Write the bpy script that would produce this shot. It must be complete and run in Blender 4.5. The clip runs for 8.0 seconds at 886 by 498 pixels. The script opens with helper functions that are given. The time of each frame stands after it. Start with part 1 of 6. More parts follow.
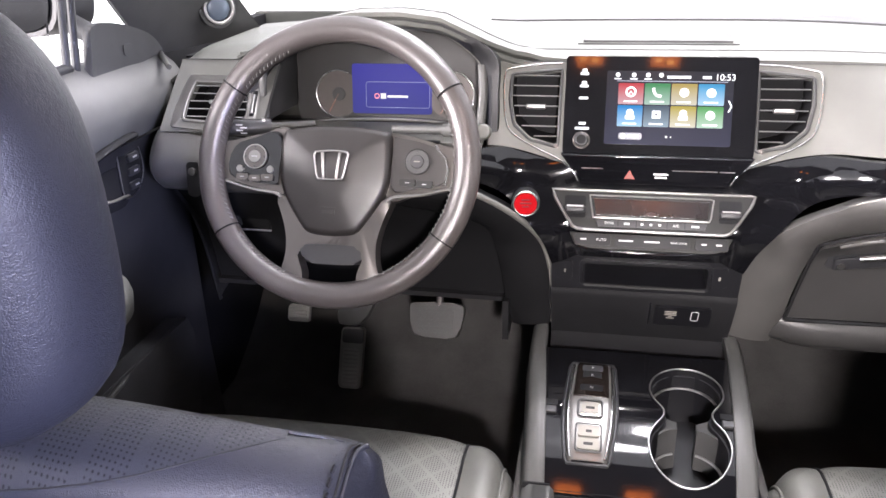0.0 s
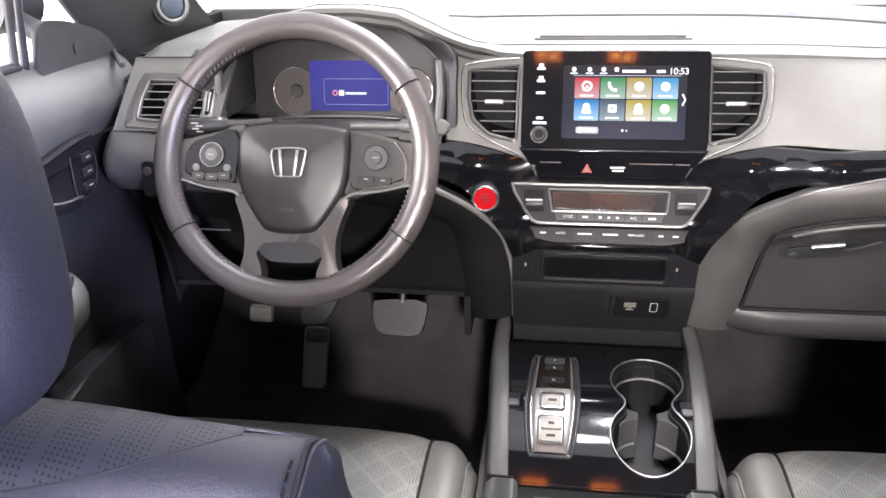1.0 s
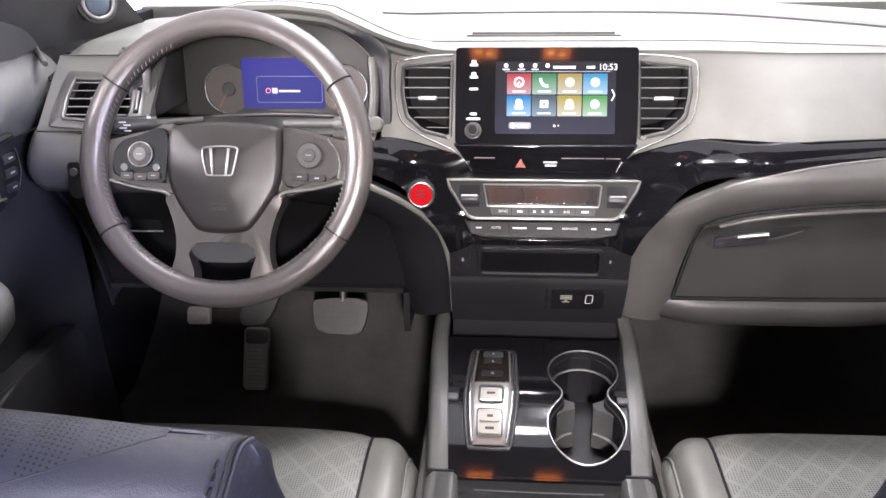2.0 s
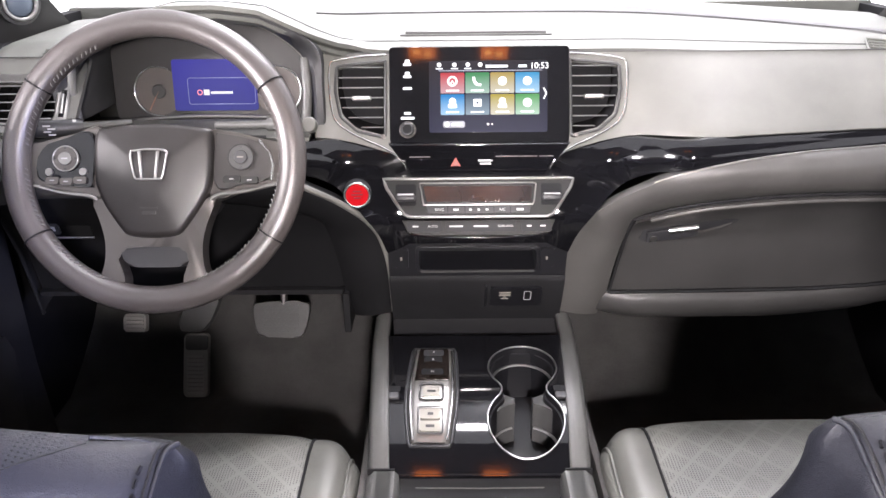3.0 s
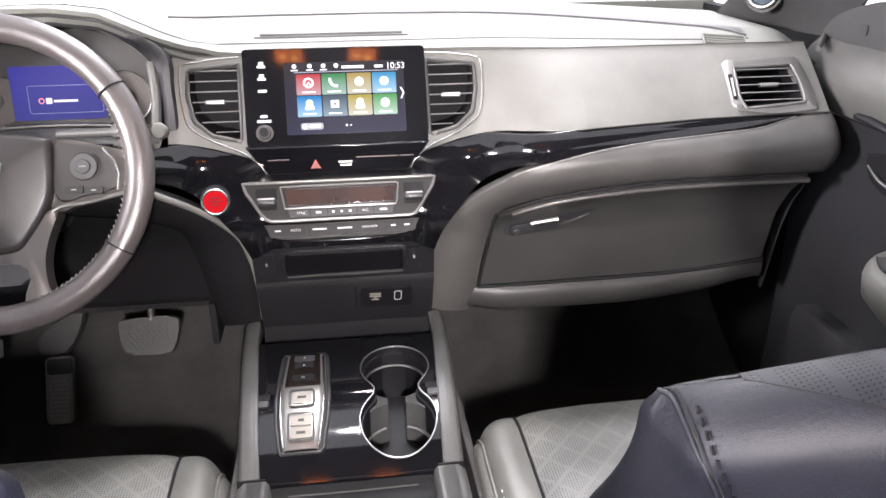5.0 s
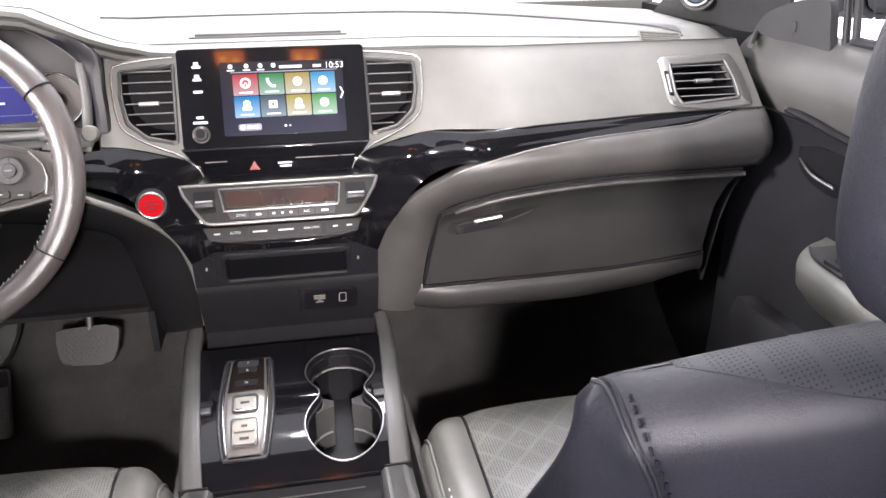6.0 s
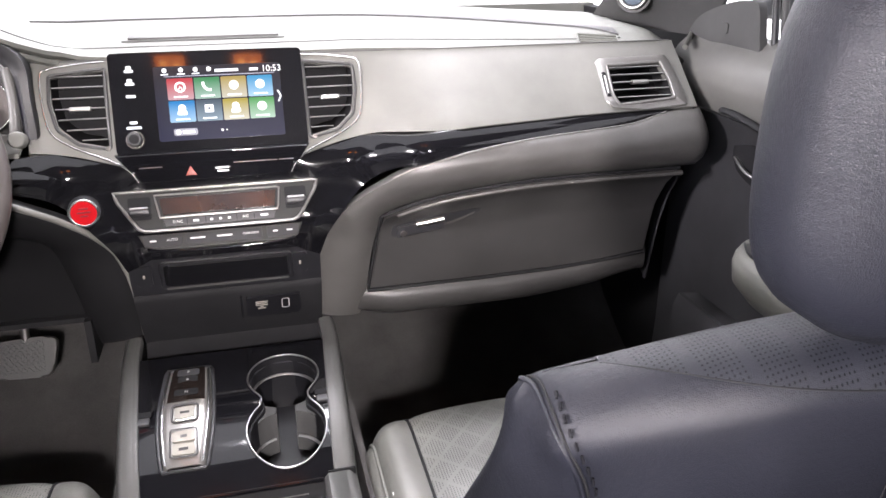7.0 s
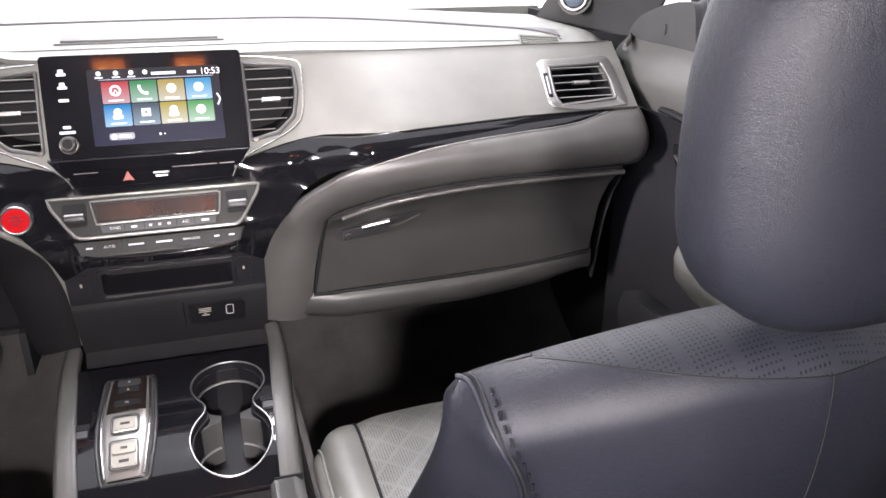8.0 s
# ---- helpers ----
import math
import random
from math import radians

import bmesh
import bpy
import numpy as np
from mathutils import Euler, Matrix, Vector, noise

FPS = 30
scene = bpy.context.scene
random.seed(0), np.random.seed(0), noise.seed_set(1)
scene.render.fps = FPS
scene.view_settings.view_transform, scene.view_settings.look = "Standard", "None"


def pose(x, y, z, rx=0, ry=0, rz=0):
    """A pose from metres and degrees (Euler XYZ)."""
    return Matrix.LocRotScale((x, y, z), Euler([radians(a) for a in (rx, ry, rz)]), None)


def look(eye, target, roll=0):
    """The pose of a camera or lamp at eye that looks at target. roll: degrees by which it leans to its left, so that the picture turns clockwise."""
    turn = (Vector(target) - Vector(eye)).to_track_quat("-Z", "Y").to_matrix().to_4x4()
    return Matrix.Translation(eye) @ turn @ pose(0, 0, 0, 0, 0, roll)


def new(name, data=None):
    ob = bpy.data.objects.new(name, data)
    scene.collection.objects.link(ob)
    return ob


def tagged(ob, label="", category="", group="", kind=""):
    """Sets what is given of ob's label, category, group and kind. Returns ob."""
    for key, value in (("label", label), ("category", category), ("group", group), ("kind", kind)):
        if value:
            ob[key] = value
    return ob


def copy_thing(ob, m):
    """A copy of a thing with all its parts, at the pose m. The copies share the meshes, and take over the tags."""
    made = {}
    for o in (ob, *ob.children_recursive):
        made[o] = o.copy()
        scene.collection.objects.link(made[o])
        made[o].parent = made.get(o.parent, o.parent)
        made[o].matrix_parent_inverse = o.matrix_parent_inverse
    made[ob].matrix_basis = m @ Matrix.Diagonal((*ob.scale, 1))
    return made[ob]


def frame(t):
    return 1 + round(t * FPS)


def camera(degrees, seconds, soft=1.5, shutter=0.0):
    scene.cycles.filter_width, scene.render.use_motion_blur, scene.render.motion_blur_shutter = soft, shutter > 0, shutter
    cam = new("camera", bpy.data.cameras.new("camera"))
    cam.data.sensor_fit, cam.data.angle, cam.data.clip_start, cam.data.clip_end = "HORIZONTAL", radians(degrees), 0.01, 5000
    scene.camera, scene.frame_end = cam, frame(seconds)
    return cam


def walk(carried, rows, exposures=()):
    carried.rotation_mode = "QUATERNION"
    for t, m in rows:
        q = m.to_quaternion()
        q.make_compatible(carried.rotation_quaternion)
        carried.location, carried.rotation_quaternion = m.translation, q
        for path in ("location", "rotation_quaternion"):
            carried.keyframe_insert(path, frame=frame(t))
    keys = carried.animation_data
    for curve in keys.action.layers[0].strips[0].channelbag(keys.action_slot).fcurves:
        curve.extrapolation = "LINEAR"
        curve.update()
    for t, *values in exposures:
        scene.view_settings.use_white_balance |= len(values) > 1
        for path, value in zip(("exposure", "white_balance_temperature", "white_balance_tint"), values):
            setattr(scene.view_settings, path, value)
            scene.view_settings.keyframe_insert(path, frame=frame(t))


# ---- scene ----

# ================= camera and its walk =================
cam = camera(59.5, 8.0)
PATH = [
    (0.0, -0.0857, -0.0352, 1.0380, 66.83, 1.32, 10.90),
    (0.5, -0.0829, -0.0370, 1.0363, 66.81, 1.36, 9.66),
    (1.0, -0.0775, -0.0364, 1.0336, 66.71, 1.28, 8.20),
    (1.5, -0.0698, -0.0375, 1.0320, 66.58, 1.00, 6.16),
    (3.0, -0.0416, -0.0420, 1.0292, 66.59, 0.59, 0.34),
    (3.5, -0.0309, -0.0431, 1.0271, 66.57, 0.33, -2.02),
    (4.0, -0.0161, -0.0441, 1.0262, 66.62, 0.11, -4.41),
    (5.5, 0.0153, -0.0483, 1.0152, 67.18, 0.44, -9.28),
    (6.0, 0.0239, -0.0484, 1.0117, 67.26, 0.26, -11.22),
    (6.5, 0.0350, -0.0501, 1.0095, 67.39, 0.11, -12.86),
    (7.0, 0.0477, -0.0531, 1.0079, 67.60, 0.08, -14.44),
    (7.5, 0.0562, -0.0558, 1.0058, 67.82, 0.01, -16.00),
    (8.0, 0.0644, -0.0569, 1.0022, 67.98, -0.12, -17.77),
]
walk(cam, [(t, pose(*p)) for t, *p in PATH], exposures=[(0.0, 0.12, 6500, 18), (8.0, 0.12, 6500, 18)])

# ================= world and lamps =================
world = bpy.data.worlds.new("showroom")
scene.world = world
world.use_nodes = True
bg = world.node_tree.nodes["Background"]
bg.inputs[0].default_value = (0.94, 0.97, 1.0, 1)
bg.inputs[1].default_value = 2.1


def area_lamp(name, place, target, size, watts, colour):
    data = bpy.data.lights.new(name, "AREA")
    data.shape, data.size, data.energy, data.color = "DISK", size, watts, colour
    ob = new(name, data)
    ob.matrix_world = look(place, target)
    return ob


# unseen roof lamp behind the front seats, fitted to shadow edges; narrow cone spares seats
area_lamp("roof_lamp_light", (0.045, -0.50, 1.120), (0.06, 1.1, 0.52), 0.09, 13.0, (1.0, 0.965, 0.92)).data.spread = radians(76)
# unseen lamps added ahead of and above the windscreen to brighten the dashboard
for x, y, watts in ((0.42, 2.25, 92.0), (0.9, 2.9, 115.0), (0.1, 1.35, 50.0), (-0.2, 4.6, 170.0)):
    area_lamp("added_outside_light", (x, y, 3.4), (x, y, 0.0), 0.42, watts, (0.96, 0.98, 1.0))
# unseen lamp added beside the car to light the dashboard through the driver's window
area_lamp("added_outside_light", (-2.65, -0.5, 1.36), (0.6, 1.05, 0.72), 0.6, 270.0, (1.0, 0.975, 0.96))
# added lamps by the rear doors, standing in for daylight on the seat backs
for name, place, target, wide, high, watts, tint, cone in (
        ("rear_door_fill", (0.70, -0.72, 1.03), (-0.47, 0.25, 0.76), 0.36, 0.28, 8.5, (0.60, 0.66, 1.0), 30),
        ("rear_door_fill", (-0.70, -0.72, 1.03), (0.50, 0.30, 0.74), 0.36, 0.28, 0.8, (0.80, 0.84, 1.0), 34)):
    data = bpy.data.lights.new(name, "AREA")
    data.shape, data.size, data.size_y, data.energy, data.color = "RECTANGLE", wide, high, watts, tint
    data.spread = radians(cone)
    new(name, data).matrix_world = look(place, target)


# ================= materials =================
class Nodes:
    """Short-hand for building one node material."""

    def __init__(self, name):
        self.mat = bpy.data.materials.new(name)
        self.mat.use_nodes = True
        self.tree = self.mat.node_tree
        self.bsdf = self.tree.nodes["Principled BSDF"]

    def add(self, kind, **values):
        node = self.tree.nodes.new(kind)
        for key, value in values.items():
            node.inputs[key.replace("_", " ")].default_value = value
        return node

    def link(self, a, b):
        self.tree.links.new(a, b)

    def math(self, op, a, b=None, c=None):
        node = self.tree.nodes.new("ShaderNodeMath")
        node.operation = op
        for i, v in enumerate((a, b, c)):
            if v is None:
                continue
            if isinstance(v, (int, float)):
                node.inputs[i].default_value = v
            else:
                self.link(v, node.inputs[i])
        return node.outputs[0]

    def coords(self):
        return self.add("ShaderNodeTexCoord").outputs["Object"]

    def noise(self, scale, detail=4.0, rough=0.55):
        n = self.add("ShaderNodeTexNoise", Scale=scale, Detail=detail, Roughness=rough)
        self.link(self.coords(), n.inputs["Vector"])
        return n.outputs["Fac"]

    def ramp(self, fac, stops):
        n = self.add("ShaderNodeValToRGB")
        els = n.color_ramp.elements
        els[0].position, els[0].color = stops[0][0], (*stops[0][1], 1)
        els[1].position, els[1].color = stops[-1][0], (*stops[-1][1], 1)
        for p, c in stops[1:-1]:
            e = els.new(p)
            e.color = (*c, 1)
        self.link(fac, n.inputs[0])
        return n.outputs[0]

    def bump(self, height, strength, distance):
        n = self.add("ShaderNodeBump", Strength=strength, Distance=distance)
        self.link(height, n.inputs["Height"])
        return n.outputs[0]


def shade(c, k):
    return tuple(min(1.0, v * k) for v in c)


def plastic(name, colour, rough=0.5, grain=900.0, relief=0.25, spread=0.18, metal=0.0, coat=0.0, spec=0.5):
    """Moulded plastic or soft pad: fine grain, faint large unevenness."""
    m = Nodes(name)
    big = m.noise(9.0, 5.0)
    m.link(m.ramp(big, [(0.3, shade(colour, 1 - spread)), (0.7, shade(colour, 1 + spread))]), m.bsdf.inputs["Base Color"])
    fine = m.noise(grain, 2.0)
    m.link(m.bump(fine, relief, 0.0006), m.bsdf.inputs["Normal"])
    smudge = m.noise(22.0, 6.0, 0.65)
    m.link(m.math("MULTIPLY_ADD", smudge, 0.22, rough - 0.11), m.bsdf.inputs["Roughness"])
    m.bsdf.inputs["Metallic"].default_value = metal
    m.bsdf.inputs["Coat Weight"].default_value = coat
    m.bsdf.inputs["Specular IOR Level"].default_value = spec
    return m.mat


def leather(name, colour, perforated=None, rough=0.42, spec=0.5, relief=0.4, pebble=760.0):
    """Grained hide: cells, wrinkles, and for the inserts rows of small holes."""
    m = Nodes(name)
    big = m.noise(7.0, 4.0)
    tone = m.ramp(big, [(0.3, shade(colour, 0.85)), (0.7, shade(colour, 1.15))])
    cells = m.add("ShaderNodeTexVoronoi", Scale=pebble)
    cells.feature = "DISTANCE_TO_EDGE"
    m.link(m.coords(), cells.inputs["Vector"])
    wrinkle = m.noise(pebble / 2.4, 2.0, 0.5)
    fold = m.noise(38.0, 3.0, 0.55)
    edge = m.math("MINIMUM", cells.outputs["Distance"], 0.22)
    height = m.math("ADD", m.math("MULTIPLY_ADD", wrinkle, 0.8, edge), m.math("MULTIPLY", fold, 1.6))
    if perforated:
        pitch, cluster, axes = perforated
        xyz = m.add("ShaderNodeSeparateXYZ")
        m.link(m.coords(), xyz.inputs[0])
        a, b = (xyz.outputs[i] for i in axes)
        du = m.math("SUBTRACT", m.math("FRACT", m.math("MULTIPLY", a, 1 / pitch)), 0.5)
        dv = m.math("SUBTRACT", m.math("FRACT", m.math("MULTIPLY", b, 1 / pitch)), 0.5)
        r = m.math("SQRT", m.math("ADD", m.math("MULTIPLY", du, du), m.math("MULTIPLY", dv, dv)))
        hole = m.math("LESS_THAN", r, 0.25 if cluster > 0 else 0.21)
        if cluster:
            rot_u = m.math("ADD", a, b)
            rot_v = m.math("SUBTRACT", a, b)
            cu = m.math("GREATER_THAN", m.math("FRACT", m.math("MULTIPLY", rot_u, 1 / cluster)), 0.15)
            cv = m.math("GREATER_THAN", m.math("FRACT", m.math("MULTIPLY", rot_v, 1 / cluster)), 0.15)
            if cluster < 0:
                cu = m.math("GREATER_THAN", m.math("FRACT", m.math("MULTIPLY", a, -1 / cluster)), 0.20)
                cv = 1.0
            hole = m.math("MULTIPLY", hole, m.math("MULTIPLY", cu, cv))
        mix = m.add("ShaderNodeMix")
        mix.data_type = "RGBA"
        m.link(m.math("MULTIPLY", hole, 0.9 if cluster > 0 else 0.6), mix.inputs[0])
        m.link(tone, mix.inputs[6])
        mix.inputs[7].default_value = (*shade(colour, 0.12), 1)
        tone = mix.outputs[2]
        height = m.math("MULTIPLY_ADD", hole, -0.5, height)
        m.link(m.math("MULTIPLY_ADD", hole, -0.6 * spec, spec), m.bsdf.inputs["Specular IOR Level"])
    else:
        m.bsdf.inputs["Specular IOR Level"].default_value = spec
    m.link(tone, m.bsdf.inputs["Base Color"])
    m.link(m.bump(height, relief, 0.0008), m.bsdf.inputs["Normal"])
    worn = m.noise(16.0, 5.0)
    m.link(m.math("MULTIPLY_ADD", worn, 0.1, rough - 0.05), m.bsdf.inputs["Roughness"])
    return m.mat


def gloss(name, colour, rough=0.06):
    """Piano lacquer with dust and hair scratches."""
    m = Nodes(name)
    m.bsdf.inputs["Base Color"].default_value = (*colour, 1)
    dust = m.noise(420.0, 3.0, 0.8)
    speck = m.math("MULTIPLY", m.math("GREATER_THAN", dust, 0.70), 0.35)
    smear = m.math("MULTIPLY_ADD", m.noise(14.0, 5.0), 0.12, rough - 0.05)
    m.link(m.math("ADD", speck, smear), m.bsdf.inputs["Roughness"])
    m.link(m.bump(m.noise(3.0, 1.0), 0.02, 0.01), m.bsdf.inputs["Normal"])
    m.bsdf.inputs["Specular IOR Level"].default_value = 0.36
    m.bsdf.inputs["Coat Weight"].default_value = 0.2
    m.bsdf.inputs["Coat Roughness"].default_value = 0.03
    return m.mat


def metal(name, colour, rough=0.2):
    m = Nodes(name)
    m.bsdf.inputs["Base Color"].default_value = (*colour, 1)
    m.bsdf.inputs["Metallic"].default_value = 1.0
    m.link(m.math("MULTIPLY_ADD", m.noise(60.0, 4.0), 0.16, rough - 0.08), m.bsdf.inputs["Roughness"])
    return m.mat


def carpet(name, colour):
    m = Nodes(name)
    fibre = m.noise(700.0, 3.0, 0.7)
    patch = m.noise(12.0, 5.0)
    m.link(m.ramp(m.math("MULTIPLY_ADD", fibre, 0.6, m.math("MULTIPLY", patch, 0.4)), [(0.3, shade(colour, 0.55)), (0.7, shade(colour, 1.5))]), m.bsdf.inputs["Base Color"])
    m.link(m.bump(fibre, 0.9, 0.004), m.bsdf.inputs["Normal"])
    m.bsdf.inputs["Roughness"].default_value = 0.95
    m.bsdf.inputs["Specular IOR Level"].default_value = 0.15
    return m.mat


def glow(name, colour, strength, rough=0.3, spec=0.5):
    m = Nodes(name)
    m.bsdf.inputs["Specular IOR Level"].default_value = spec
    m.bsdf.inputs["Base Color"].default_value = (*shade(colour, 0.2), 1)
    m.bsdf.inputs["Emission Color"].default_value = (*colour, 1)
    m.bsdf.inputs["Emission Strength"].default_value = strength
    m.bsdf.inputs["Roughness"].default_value = rough
    return m.mat


def glow_fade(name, low, high, z0, z1, strength):
    """A lit picture that changes colour evenly from z0 up to z1."""
    m = Nodes(name)
    xyz = m.add("ShaderNodeSeparateXYZ")
    m.link(m.coords(), xyz.inputs[0])
    f = m.add("ShaderNodeMapRange")
    m.link(xyz.outputs[2], f.inputs[0])
    f.inputs[1].default_value, f.inputs[2].default_value = z0, z1
    col = m.ramp(f.outputs[0], [(0.0, low), (1.0, high)])
    m.link(col, m.bsdf.inputs["Emission Color"])
    m.bsdf.inputs["Emission Strength"].default_value = strength
    m.bsdf.inputs["Base Color"].default_value = (0.01, 0.01, 0.01, 1)
    m.bsdf.inputs["Specular IOR Level"].default_value = 0.12
    m.bsdf.inputs["Roughness"].default_value = 0.2
    return m.mat


def glass(name, tint=(1, 1, 1)):
    m = Nodes(name)
    m.bsdf.inputs["Base Color"].default_value = (*tint, 1)
    m.bsdf.inputs["Transmission Weight"].default_value = 1.0
    m.bsdf.inputs["Roughness"].default_value = 0.02
    m.bsdf.inputs["IOR"].default_value = 1.05
    return m.mat


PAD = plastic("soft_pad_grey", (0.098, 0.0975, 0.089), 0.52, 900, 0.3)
PAD_TOP = plastic("dash_top_grey", (0.084, 0.086, 0.077), 0.62, 900, 0.35)
# darker than KNEE to put the shade below the band into the colour
GLOVE = plastic("glove_box_shaded_grey", (0.031, 0.030, 0.0295), 0.42, 700, 0.3)
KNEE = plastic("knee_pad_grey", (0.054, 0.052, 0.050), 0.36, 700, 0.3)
DARK = plastic("black_plastic", (0.018, 0.018, 0.02), 0.5, 1100, 0.25)
# this black stands in for shade on the driver's lower dashboard
SHADED_BOLSTER = plastic("shaded_bolster", (0.0065, 0.0065, 0.0072), 0.55, 1000, 0.25, spec=0.16)
BAYBLK = plastic("bay_black", (0.0065, 0.0065, 0.008), 0.42, 1100, 0.2, spec=0.3)
DARKER = plastic("black_recess", (0.010, 0.010, 0.011), 0.7, 1100, 0.2, spec=0.12)
CHAR = plastic("charcoal_plastic", (0.045, 0.045, 0.045), 0.5, 1000, 0.25, spec=0.28)
GREYPL = plastic("console_grey", (0.062, 0.062, 0.060), 0.46, 1100, 0.2, spec=0.25)
SILVER = plastic("silver_paint", (0.215, 0.208, 0.20), 0.32, 1500, 0.08, 0.08, metal=0.75)
GUN = plastic("gunmetal_paint", (0.10, 0.092, 0.087), 0.33, 1500, 0.08, 0.08, metal=0.75)
CHROME = metal("bright_chrome", (0.62, 0.62, 0.61), 0.22)
SATIN = metal("satin_chrome", (0.40, 0.39, 0.38), 0.34)
PIANO = gloss("piano_black", (0.004, 0.004, 0.005))
GLASSBLK = gloss("display_glass", (0.005, 0.005, 0.006), 0.07)
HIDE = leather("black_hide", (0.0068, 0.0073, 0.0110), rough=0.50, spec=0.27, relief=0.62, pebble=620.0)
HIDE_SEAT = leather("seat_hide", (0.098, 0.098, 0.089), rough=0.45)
DOOR_PAD = plastic("door_pad_grey", (0.084, 0.083, 0.078), 0.5, 900, 0.3)
SEAM = plastic("seam_grey", (0.05, 0.05, 0.05), 0.7, 900, 0.1)
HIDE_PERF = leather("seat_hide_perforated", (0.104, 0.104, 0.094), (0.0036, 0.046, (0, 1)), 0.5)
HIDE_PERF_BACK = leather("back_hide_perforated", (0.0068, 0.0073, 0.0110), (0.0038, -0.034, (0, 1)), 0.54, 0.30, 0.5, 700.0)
HIDE_WHEEL = leather("wheel_hide", (0.050, 0.0435, 0.042), rough=0.30, spec=0.7, relief=0.3)
THREAD_WHEEL = plastic("thread_grey", (0.11, 0.11, 0.105), 0.7, 2000, 0.2)
PANEL_BROWN = plastic("instrument_charcoal", (0.019, 0.0175, 0.017), 0.5, 1000, 0.15)
AIRBAG = plastic("airbag_cover", (0.0155, 0.0135, 0.0128), 0.38, 900, 0.3)
THREAD = plastic("thread_white", (0.42, 0.42, 0.40), 0.7, 2000, 0.2)
THREAD_DK = plastic("thread_dark", (0.0025, 0.0025, 0.004), 0.8, 2000, 0.2, spec=0.15)
CARPET = carpet("carpet_charcoal", (0.058, 0.056, 0.0545))
RUBBER = plastic("rubber_black", (0.025, 0.025, 0.025), 0.7, 500, 0.3)
PEDAL = plastic("pedal_rubber", (0.026, 0.025, 0.024), 0.5, 500, 0.3)
# paler than PEDAL, standing in for light on parking pedal and foot rest
PEDAL_LIT = plastic("pedal_rubber_lit", (0.20, 0.19, 0.178), 0.5, 500, 0.3)
REST = plastic("foot_rest_rubber", (0.17, 0.162, 0.152), 0.6, 500, 0.3)
HEADLINER = plastic("headliner", (0.11, 0.108, 0.104), 0.9, 1500, 0.4)
PRINT = glow("white_print", (0.9, 0.92, 0.95), 0.55)
INK = plastic("white_ink", (0.4, 0.4, 0.4), 0.6, 900, 0.1)
BUTTON = plastic("button_grey", (0.018, 0.018, 0.0175), 0.48, 1200, 0.15, spec=0.2)
BUTTON_LT = plastic("button_cream", (0.20, 0.19, 0.168), 0.5, 1200, 0.12, spec=0.15)
CLEAR = glass("window_glass")
OPAQUE = gloss("opaque_pane", (0.006, 0.006, 0.007), 0.08)


# ================= mesh helpers =================
ORIGIN = {}


def thing(name, label, category, place=(0, 0, 0), group="", kind=""):
    ob = new(name)
    ob.empty_display_size = 0.05
    ob.location = place
    ORIGIN[ob.name] = Vector(place)
    return tagged(ob, label, category, group, kind)


def even_normals(me):
    """Keeps large flat faces flat beside their small rounded edges: normals weighed by face area."""
    fn = [p.normal.copy() for p in me.polygons]
    fa = [p.area for p in me.polygons]
    at = [[] for _ in me.vertices]
    for p in me.polygons:
        for v in p.vertices:
            at[v].append(p.index)
    limit = math.cos(radians(46))
    out = []
    for p in me.polygons:
        for v in p.vertices:
            n = Vector((0, 0, 0))
            for q in at[v]:
                if fn[q].dot(fn[p.index]) > limit:
                    n += fn[q] * fa[q]
            out.append(n.normalized() if n.length > 0 else fn[p.index])
    me.normals_split_custom_set(out)


def to_mesh(name, bm, mat, smooth=True):
    bmesh.ops.recalc_face_normals(bm, faces=bm.faces)
    me = bpy.data.meshes.new(name)
    bm.to_mesh(me)
    bm.free()
    me.materials.append(mat)
    if smooth:
        me.shade_smooth()
        me.set_sharp_from_angle(angle=radians(46))
        areas = sorted(p.area for p in me.polygons)
        if len(areas) < 600 and areas[-1] > 12 * areas[len(areas) // 2]:
            even_normals(me)
    return me


def part(name, bm, mat, parent, label=""):
    """One mesh under a thing or under a part; bm is in world metres."""
    o = ORIGIN[parent.name]
    bmesh.ops.translate(bm, verts=bm.verts, vec=-o)
    ob = new(name, to_mesh(name, bm, mat))
    ob.parent = parent
    ORIGIN[ob.name] = o
    return tagged(ob, label)


def solo(name, bm, mat, label, category, group="", kind=""):
    """A thing that is one mesh; its origin is put at its base."""
    lo = Vector((sum(v.co.x for v in bm.verts) / len(bm.verts), sum(v.co.y for v in bm.verts) / len(bm.verts), min(v.co.z for v in bm.verts)))
    bmesh.ops.translate(bm, verts=bm.verts, vec=-lo)
    ob = new(name, to_mesh(name, bm, mat))
    ob.location = lo
    ORIGIN[ob.name] = lo
    return tagged(ob, label, category, group, kind)


def lerp(a, b, t):
    return a + (b - a) * t


def sstep(a, b, x):
    t = min(1.0, max(0.0, (x - a) / (b - a)))
    return t * t * (3 - 2 * t)


